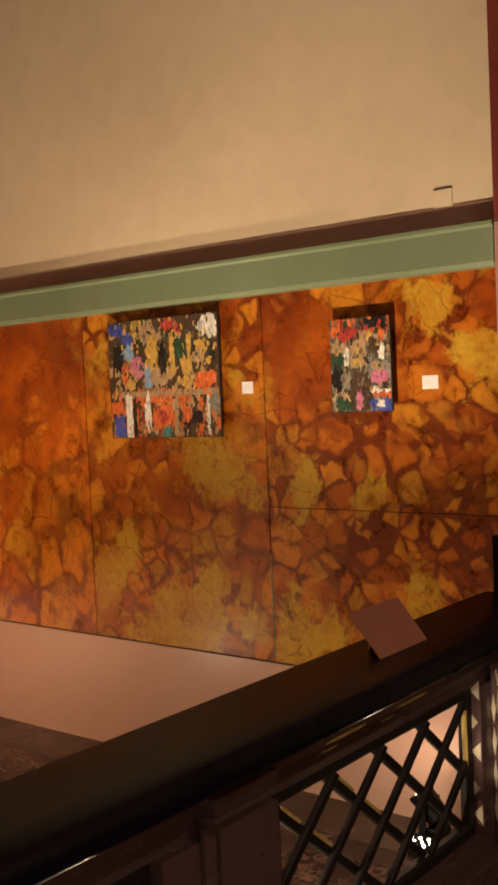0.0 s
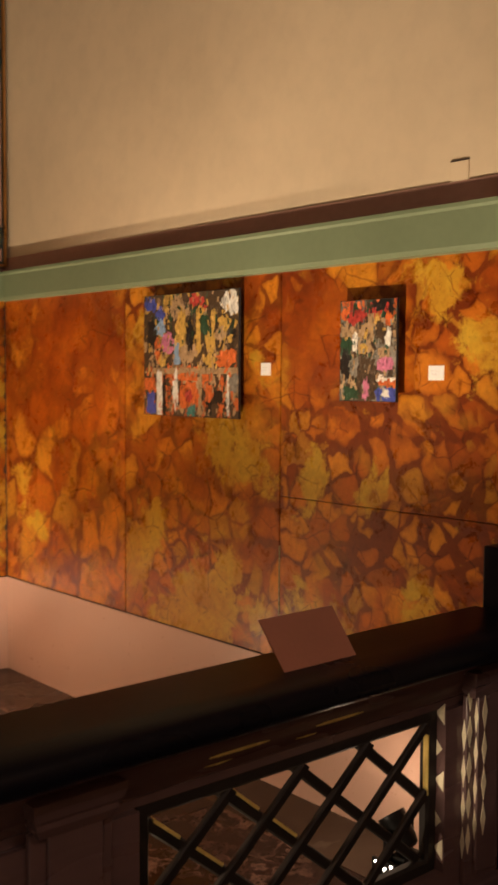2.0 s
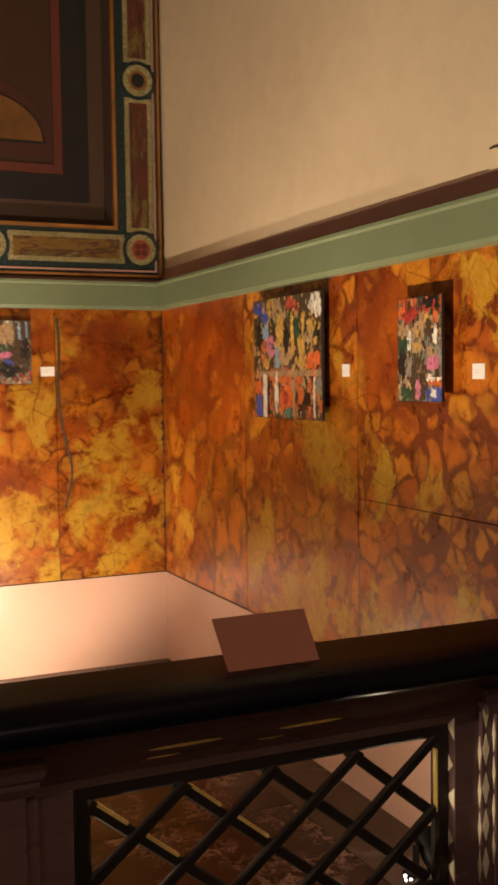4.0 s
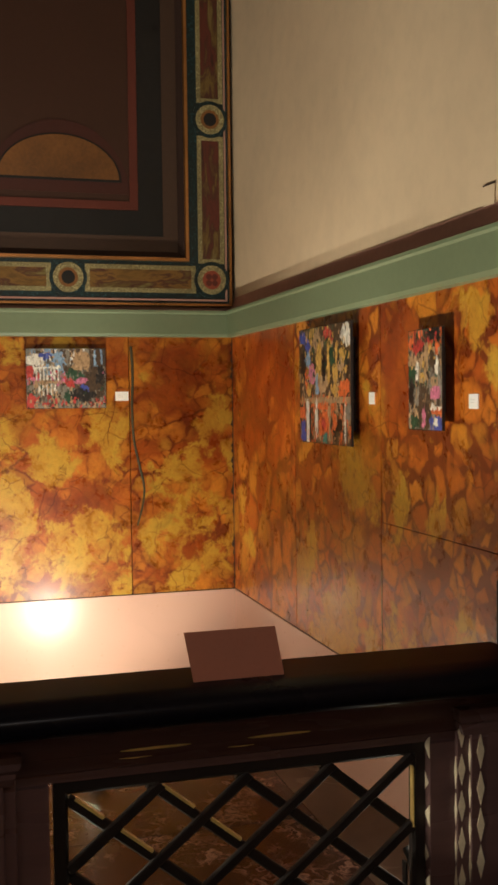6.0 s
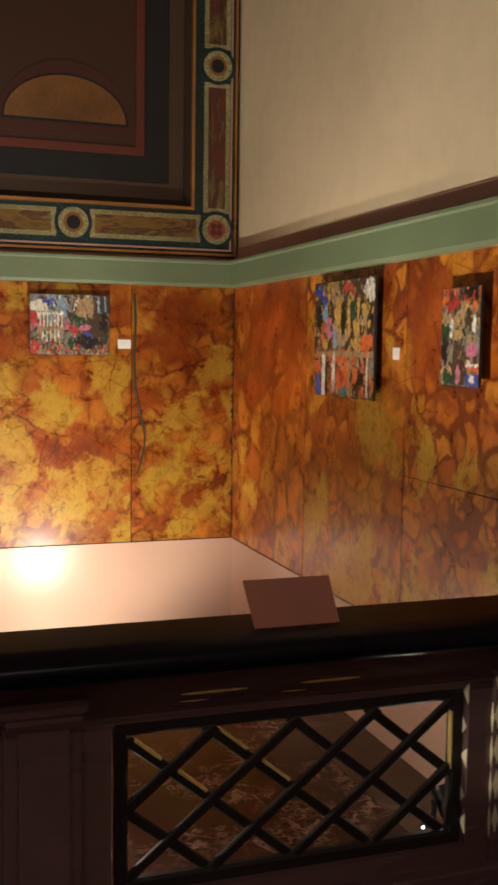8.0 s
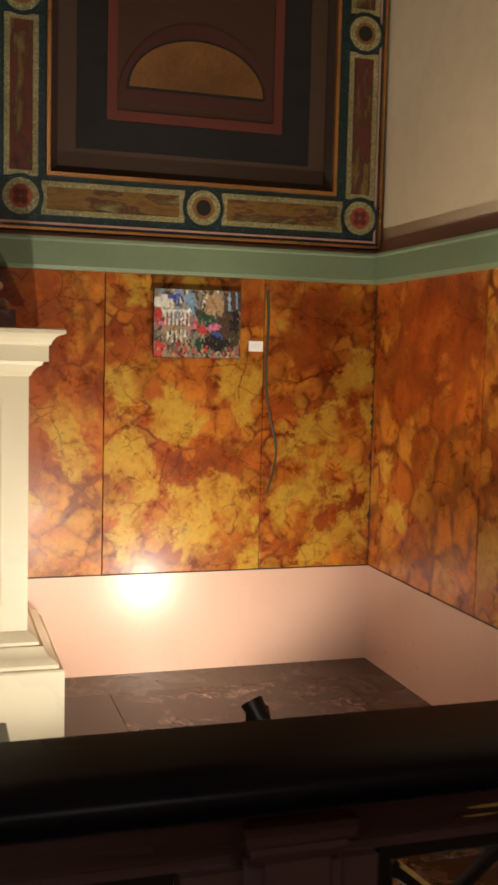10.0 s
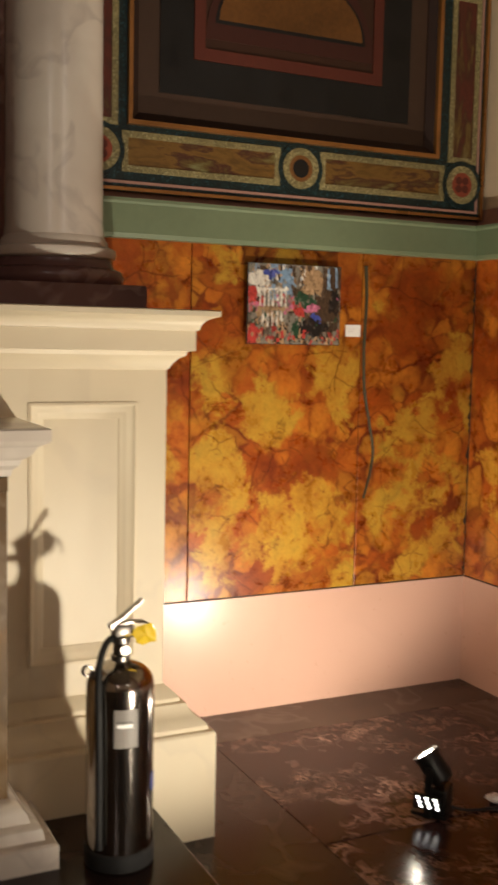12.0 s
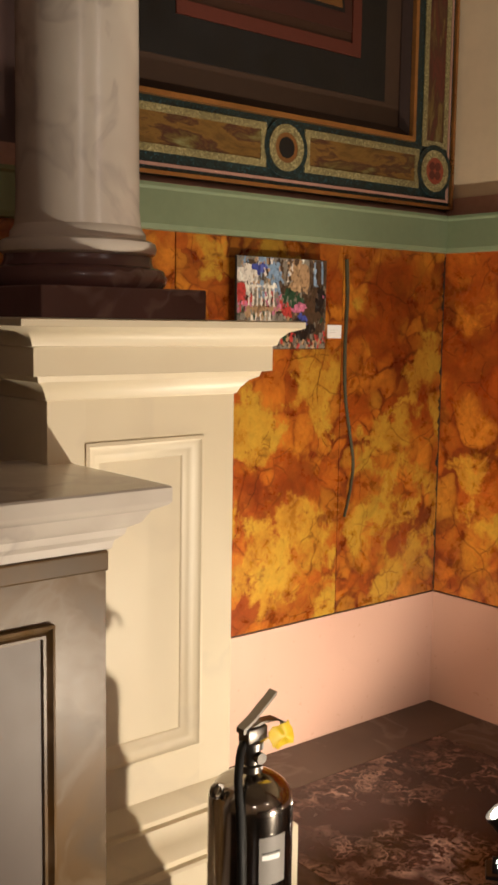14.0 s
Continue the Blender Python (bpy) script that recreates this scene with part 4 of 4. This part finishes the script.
# ---- floor lights ----
def floor_light(place, turn, leds=False):
    """A small flood lamp: plate, yoke, housing tipped up, lit lens, and a row of leds on its back."""
    t = thing("floor_light", place, "small black metal floor light, switched on", "floor lamp", "floor lights", turn)
    part("base_plate", box(-0.06, 0.06, -0.05, 0.05, 0.001, 0.012, 0.003), BLACK_METAL, t)
    part("driver_box", box(0.0, 0.055, -0.045, 0.045, 0.012, 0.095, 0.006), BLACK_METAL, t)
    for y in (-0.062, 0.056):
        part("yoke_arm", box(-0.012, 0.012, y, y + 0.006, 0.002, 0.17, 0.001), BLACK_METAL, t)
    m = pose(0, 0, 0.155, 0, -38, 0)
    body = lathe([(0.024, -0.06), (0.036, -0.052), (0.041, -0.03), (0.042, 0.03), (0.045, 0.036), (0.044, 0.05), (0.033, 0.046), (0.030, 0.034)], 28)
    bmesh.ops.transform(body, matrix=m, verts=body.verts)
    smooth(part("housing", body, BLACK_METAL, t))
    lens = lathe([(0.030, 0.034), (0.030, 0.044), (0.022, 0.048)], 24)
    bmesh.ops.transform(lens, matrix=m, verts=lens.verts)
    part("lens", lens, LENS, t, "glowing lens")
    if leds:
        part("led_bar", box(-0.044, 0.044, -0.075, -0.0625, 0.035, 0.085, 0.003), BLACK_METAL, t)
    for i in range(3 if leds else 0):
        for k in range(3):
            part("led", disc(lambda u, v, w: (u, -0.0752 - w, v), -0.028 + 0.028 * i + 0.005 * k, 0.074 - 0.013 * k, 0.0, 0.003, 0.0045, 0.0045, 10), LED, t, "white led")
    smooth(part("cable", tube([(0.05, 0.03, 0.02), (0.1, 0.05, 0.008), (0.2, 0.12, 0.0065), (0.32, 0.13, 0.0065)], 0.005, 8), RUBBER, t))
    return t


floor_light(LAMP_1, 38, True)
floor_light(LAMP_2, 5, True)
floor_light(LAMP_3, 12)
# housing of the added light, out of view before the rail
floor_light(ADDED_LAMP, -84)

# small crumpled white lump beside the floor light
scrap = bmesh.new()
bmesh.ops.create_icosphere(scrap, subdivisions=3, radius=0.03)
for v in scrap.verts:
    v.co = Vector((v.co.x, v.co.y * 1.5, v.co.z * 0.6 + 0.018)) * (0.75 + 0.5 * noise.noise(v.co * 60))
    v.co.z = max(v.co.z, 0.001)
ob = tagged(finish(scrap, "white_lump", WHITE), "small crumpled white lump on the floor", "paper")
ob.location = (-3.36, 2.47, 0.0)


# ---- pictures and labels ----
STAND = 0.012
HUES = {"orange": (0.75, 0.14, 0.015), "pink": (0.62, 0.16, 0.30), "blue": (0.05, 0.08, 0.42), "white": (0.78, 0.74, 0.66), "gold": (0.62, 0.36, 0.06),
        "umber": (0.080, 0.046, 0.024), "black": (0.014, 0.011, 0.010), "green": (0.02, 0.075, 0.035), "red": (0.55, 0.04, 0.03), "sky": (0.22, 0.36, 0.55), "sand": (0.45, 0.28, 0.14), "teal": (0.03, 0.22, 0.20), "grey": (0.24, 0.22, 0.18)}


def oil(name, c):
    """Oil paint with broken strokes of darker, lighter and neighbouring tones."""
    m, t, b = nodes_of(name)
    v = coords(t, (1, 1, 0.6))
    n = noise_of(t, warped(t, v, 40, 0.03), 70, 6, 0.75)
    grey = sum(c) / 3
    c = tuple(x * 0.92 + grey * 0.08 for x in c)
    dark, light = tuple(x * 0.3 for x in c), tuple(min(0.9, x * 1.35 + 0.05) for x in c)
    t.links.new(ramp(t, n.outputs["Fac"], [(0.32, dark), (0.42, tuple(x * 0.7 for x in c)), (0.50, c), (0.60, c), (0.70, light)]), b.inputs["Base Color"])
    b.inputs["Roughness"].default_value = 0.42
    relief(t, b, n.outputs["Fac"], 0.3, 0.002)
    return m


PAINTS = [oil("paint_%s_%d" % (k, i), tuple(min(0.9, c * f + e) for c in v)) for k, v in HUES.items() for i, (f, e) in enumerate(((1.0, 0.0), (0.62, 0.0), (1.2, 0.03)))]
ORDER = list(HUES)


def picture(name, at, w, h, depth, label, ground, palette, features, seed, dabs=2400):
    """A stretched canvas with a ground and many dabs of paint; features are (hue, kind, u, v, half width, half height)."""
    rng = random.Random(seed)
    t = thing(name, (0, 0, 0), label, "painting", "pictures on the marble walls")
    body = loft([[at(u, v, d) for u, v in ((0, 0), (w, 0), (w, h), (0, h))] for d in (depth - 0.010, depth)])
    part("canvas", body, CANVAS_SIDE, t, "black canvas back and edges")
    inner = loft([[at(u, v, d) for u, v in ((0.06, 0.06), (w - 0.06, 0.06), (w - 0.06, h - 0.06), (0.06, h - 0.06))] for d in (-STAND, depth - 0.009)])
    part("mount", inner, CANVAS_SIDE, t, "black mount behind the canvas")
    bm = bmesh.new()
    level = [depth + 0.0006]

    def dab(hue, kind, u, v, a, b, ang=0.0, shade=None):
        n = 4 if kind == "bar" else 20
        pts = []
        for i in range(n):
            th = 2 * math.pi * (i + (0.5 if n == 4 else 0)) / n
            k = (1.414 if n == 4 else 1 + 0.34 * rng.uniform(-1, 1))
            x, y = a * k * math.cos(th), b * k * math.sin(th)
            pts.append((min(max(u + x * math.cos(ang) - y * math.sin(ang), 0.002), w - 0.002), min(max(v + x * math.sin(ang) + y * math.cos(ang), 0.002), h - 0.002)))
        level[0] += 0.0000025
        f = bm.faces.new([bm.verts.new(at(x, y, level[0])) for x, y in pts])
        f.material_index = ORDER.index(hue) * 3 + (rng.choice((0, 0, 0, 0, 1, 2)) if shade is None else shade)

    dab(ground, "bar", w / 2, h / 2, w / 2, h / 2)
    def from_rows(v):
        return rng.choice(palette[min(int((1 - v / h) * len(palette)), len(palette) - 1)])

    for _ in range(160):
        u, v, q = rng.uniform(0, w), rng.uniform(0, h), rng.uniform(0.012, 0.032)
        dab(from_rows(v), "blob", u, v, q * rng.uniform(0.4, 0.9), q * rng.uniform(0.7, 1.5), rng.uniform(-0.5, 0.5))
    for hue, kind, u, v, a, b in features:
        dab(hue, kind, u * w, v * h, a * w, b * h, 0.0, 0)

    def hue_at(u, v):
        for hue, kind, fu, fv, a, b in reversed(features):
            du, dv = abs(u / w - fu) / a, abs(v / h - fv) / b
            if (max(du, dv) if kind == "bar" else math.hypot(du, dv)) < 1:
                return hue
        return None

    for _ in range(dabs):
        u, v, q = rng.uniform(0, w), rng.uniform(0, h), rng.uniform(0.003, 0.0075)
        own = hue_at(u, v) if rng.random() < 0.72 else None
        if not own and rng.random() < 0.6:
            continue
        dab(own or from_rows(v), "bar", u, v, q * rng.uniform(0.5, 1.0), q * rng.uniform(0.9, 2.4), rng.gauss(0, 0.3))
    me = bpy.data.meshes.new("paint")
    bm.to_mesh(me)
    bm.free()
    for one in PAINTS:
        me.materials.append(one)
    ob = new("paint", me)
    ob.parent = t
    return t


at_1 = lambda u, v, d: (-3.185 + u, YB - STAND - d * 0.9 + 0.0, 1.357 + v)
picture("picture", at_1, 0.605, 0.487, 0.036, "unframed canvas crowded with flowers, vases and orange fruit", "umber",
        [["gold", "umber", "green", "umber", "sand"], ["umber", "gold", "green", "gold"], ["sand", "umber", "gold", "sand"], ["orange", "sand", "orange", "sand"], ["orange", "sand", "umber", "orange"]],
        [("blue", "blob", 0.07, 0.92, 0.07, 0.06), ("blue", "blob", 0.19, 0.84, 0.05, 0.06), ("black", "blob", 0.09, 0.70, 0.05, 0.13), ("sky", "blob", 0.19, 0.73, 0.06, 0.06), ("sand", "blob", 0.38, 0.88, 0.07, 0.10), ("gold", "blob", 0.42, 0.70, 0.055, 0.18), ("sand", "blob", 0.49, 0.52, 0.09, 0.07),
         ("black", "blob", 0.52, 0.66, 0.045, 0.13), ("gold", "bar", 0.60, 0.68, 0.022, 0.16), ("green", "blob", 0.66, 0.74, 0.04, 0.10), ("gold", "bar", 0.75, 0.70, 0.02, 0.18), ("red", "blob", 0.56, 0.94, 0.05, 0.05), ("red", "blob", 0.66, 0.90, 0.04, 0.04),
         ("umber", "blob", 0.75, 0.92, 0.10, 0.06), ("white", "blob", 0.92, 0.90, 0.085, 0.085), ("gold", "blob", 0.87, 0.74, 0.07, 0.05), ("sand", "blob", 0.82, 0.66, 0.05, 0.06), ("black", "blob", 0.93, 0.65, 0.04, 0.05), ("gold", "blob", 0.92, 0.63, 0.025, 0.035),
         ("pink", "blob", 0.27, 0.60, 0.075, 0.075), ("orange", "blob", 0.16, 0.55, 0.035, 0.10), ("gold", "blob", 0.21, 0.45, 0.04, 0.04), ("sky", "bar", 0.37, 0.51, 0.03, 0.09), ("sand", "bar", 0.55, 0.37, 0.44, 0.025), ("orange", "bar", 0.50, 0.32, 0.09, 0.03),
         ("gold", "blob", 0.71, 0.45, 0.05, 0.05), ("orange", "blob", 0.88, 0.46, 0.10, 0.075), ("orange", "bar", 0.07, 0.26, 0.06, 0.05), ("white", "bar", 0.18, 0.19, 0.03, 0.19), ("black", "bar", 0.235, 0.19, 0.016, 0.17), ("blue", "bar", 0.09, 0.10, 0.05, 0.09),
         ("white", "blob", 0.36, 0.22, 0.03, 0.15), ("orange", "blob", 0.50, 0.17, 0.10, 0.11), ("red", "blob", 0.50, 0.17, 0.05, 0.05), ("orange", "blob", 0.71, 0.20, 0.05, 0.07), ("black", "blob", 0.80, 0.17, 0.05, 0.05), ("black", "bar", 0.71, 0.08, 0.025, 0.06),
         ("white", "bar", 0.90, 0.18, 0.012, 0.16), ("grey", "blob", 0.95, 0.28, 0.05, 0.07), ("teal", "blob", 0.53, 0.04, 0.06, 0.05), ("sand", "bar", 0.62, 0.16, 0.02, 0.16)], 3, 1500)
at_2 = lambda u, v, d: (-2.062 + u, YB - STAND - d * 0.9, 1.437 + v)
picture("picture", at_2, 0.248, 0.330, 0.036, "narrow unframed canvas with flowers, towers and a blue bowl", "grey",
        [["red", "orange", "umber", "green"], ["sand", "umber", "grey", "gold"], ["green", "grey", "umber", "sand"], ["grey", "sand", "umber"], ["grey", "sand", "umber", "green"]],
        [("orange", "blob", 0.10, 0.86, 0.10, 0.06), ("red", "blob", 0.26, 0.82, 0.13, 0.06), ("red", "blob", 0.42, 0.86, 0.06, 0.04), ("black", "blob", 0.78, 0.93, 0.20, 0.06), ("gold", "blob", 0.66, 0.80, 0.04, 0.07), ("orange", "blob", 0.87, 0.81, 0.06, 0.07), ("sand", "bar", 0.55, 0.66, 0.05, 0.20),
         ("sand", "bar", 0.24, 0.69, 0.22, 0.05), ("green", "blob", 0.12, 0.54, 0.11, 0.08), ("black", "blob", 0.10, 0.36, 0.10, 0.14), ("white", "blob", 0.28, 0.58, 0.04, 0.14), ("gold", "blob", 0.45, 0.52, 0.08, 0.05), ("umber", "blob", 0.72, 0.68, 0.08, 0.12), ("white", "blob", 0.86, 0.63, 0.05, 0.08),
         ("sand", "bar", 0.78, 0.42, 0.10, 0.10), ("pink", "bar", 0.80, 0.37, 0.13, 0.06), ("grey", "blob", 0.28, 0.33, 0.08, 0.10), ("umber", "bar", 0.48, 0.22, 0.16, 0.20), ("pink", "bar", 0.48, 0.13, 0.06, 0.10), ("white", "bar", 0.82, 0.22, 0.17, 0.015), ("orange", "bar", 0.82, 0.18, 0.17, 0.02),
         ("blue", "bar", 0.83, 0.07, 0.16, 0.07), ("white", "blob", 0.82, 0.08, 0.07, 0.05), ("green", "blob", 0.20, 0.08, 0.14, 0.07)], 5, 700)
at_3 = lambda u, v, d: (XA + STAND + d, 2.008 + u, 1.508 + v)
picture("picture", at_3, 0.42, 0.318, 0.036, "unframed canvas with a white balustrade and red flowers", "grey",
        [["white", "sky", "sand", "umber"], ["sky", "sand", "umber", "grey"], ["red", "grey", "umber", "pink"], ["green", "umber", "sand", "grey"], ["red", "sand", "umber", "grey"]],
        [("umber", "blob", 0.86, 0.40, 0.14, 0.3), ("green", "blob", 0.62, 0.55, 0.12, 0.12), ("sand", "blob", 0.70, 0.78, 0.14, 0.13), ("white", "blob", 0.12, 0.80, 0.12, 0.1), ("blue", "blob", 0.25, 0.88, 0.08, 0.05), ("sky", "blob", 0.42, 0.78, 0.06, 0.16), ("red", "blob", 0.05, 0.62, 0.06, 0.1), ("umber", "bar", 0.9, 0.85, 0.1, 0.14),
         ("sky", "bar", 0.86, 0.85, 0.01, 0.12), ("sky", "bar", 0.95, 0.85, 0.01, 0.12)] + [("white", "bar", 0.13 + 0.045 * i, 0.58, 0.008, 0.11) for i in range(7)] + [("white", "bar", 0.16 + 0.05 * i, 0.32, 0.009, 0.09) for i in range(5)]
        + [("white", "bar", 0.27, 0.68, 0.18, 0.015), ("sand", "bar", 0.3, 0.44, 0.2, 0.02), ("red", "blob", 0.55, 0.42, 0.07, 0.06), ("pink", "blob", 0.68, 0.46, 0.08, 0.05), ("green", "blob", 0.53, 0.2, 0.06, 0.1), ("red", "blob", 0.06, 0.12, 0.05, 0.12),
           ("blue", "blob", 0.72, 0.3, 0.06, 0.07), ("black", "blob", 0.70, 0.22, 0.16, 0.09), ("black", "blob", 0.93, 0.55, 0.06, 0.16)], 8, 1100)


def label_card(name, place, w, h, wall):
    t = thing(name, place, "small white caption card on the marble wall", "label", "caption cards")
    at = (lambda u, v, d: (u, -d, v)) if wall == "north" else (lambda u, v, d: (d, u, v))
    part("sheet", loft([[at(u, v, d) for u, v in ((-w / 2, -h / 2), (w / 2, -h / 2), (w / 2, h / 2), (-w / 2, h / 2))] for d in (0.0, 0.003)]), WHITE, t)
    for k in range(2):
        v = h * (0.12 - 0.2 * k)
        part("text_bar", loft([[at(u, v + e, d) for u, e in ((-w * 0.34, 0), (w * (0.2 - 0.12 * k), 0), (w * (0.2 - 0.12 * k), 0.0011), (-w * 0.34, 0.0011))] for d in (0.003, 0.0032)]), FAINT, t)


label_card("caption_card", (-2.478, YB, 1.543), 0.052, 0.046, "north")
label_card("caption_card", (-1.690, YB, 1.530), 0.060, 0.046, "north")
label_card("caption_card", (XA, 2.520, 1.570), 0.072, 0.050, "west")

# small blanking plate on the plaster
plate = thing("wall_plate", (-1.628, YB + 0.02, 2.125), "cream painted electrical box on the plaster wall", "wall plate")
part("box", box(-0.034, 0.034, -0.006, 0.0, -0.042, 0.045, 0.002), PLASTER, plate)
# thin dark line along the plate's top
part("dark_top_line", box(-0.034, 0.034, -0.005, 0.0, 0.045, 0.049), JOINT, plate)

# dull green cord hanging down the back wall
cord = thing("cord", (0, 0, 0), "grey-green cord hanging down the marble wall", "cord")
smooth(part("strand", tube([(XA + 0.006, y, z) for y, z in ((2.572, 1.84), (2.580, 1.70), (2.574, 1.50), (2.582, 1.33), (2.608, 1.20), (2.634, 1.07), (2.624, 0.97), (2.594, 0.86))], lambda s: 0.008 - 0.003 * s, 8), GREEN_CORD, cord))


# ---- added ceiling lamps, unseen behind the camera ----
for y in (1.9, -1.6):
    t = thing("added_ceiling_lamp", (1.9, y, CEILING), "added frosted glass globe lamp on a brass rod, out of view", "ceiling lamp", "ceiling lamps")
    smooth(part("rod", tube([(0, 0, 0), (0, 0, -1.2), (0, 0, -2.35)], 0.008, 10), GILT, t))
    smooth(part("rose", lathe([(0.06, 0.0), (0.055, -0.02), (0.012, -0.04)][::-1], 24), GILT, t))
    smooth(part("bulb", lathe([(0.02, -2.42), (0.055, -2.405), (0.07, -2.37), (0.055, -2.33), (0.02, -2.32)], 24), BULB, t))
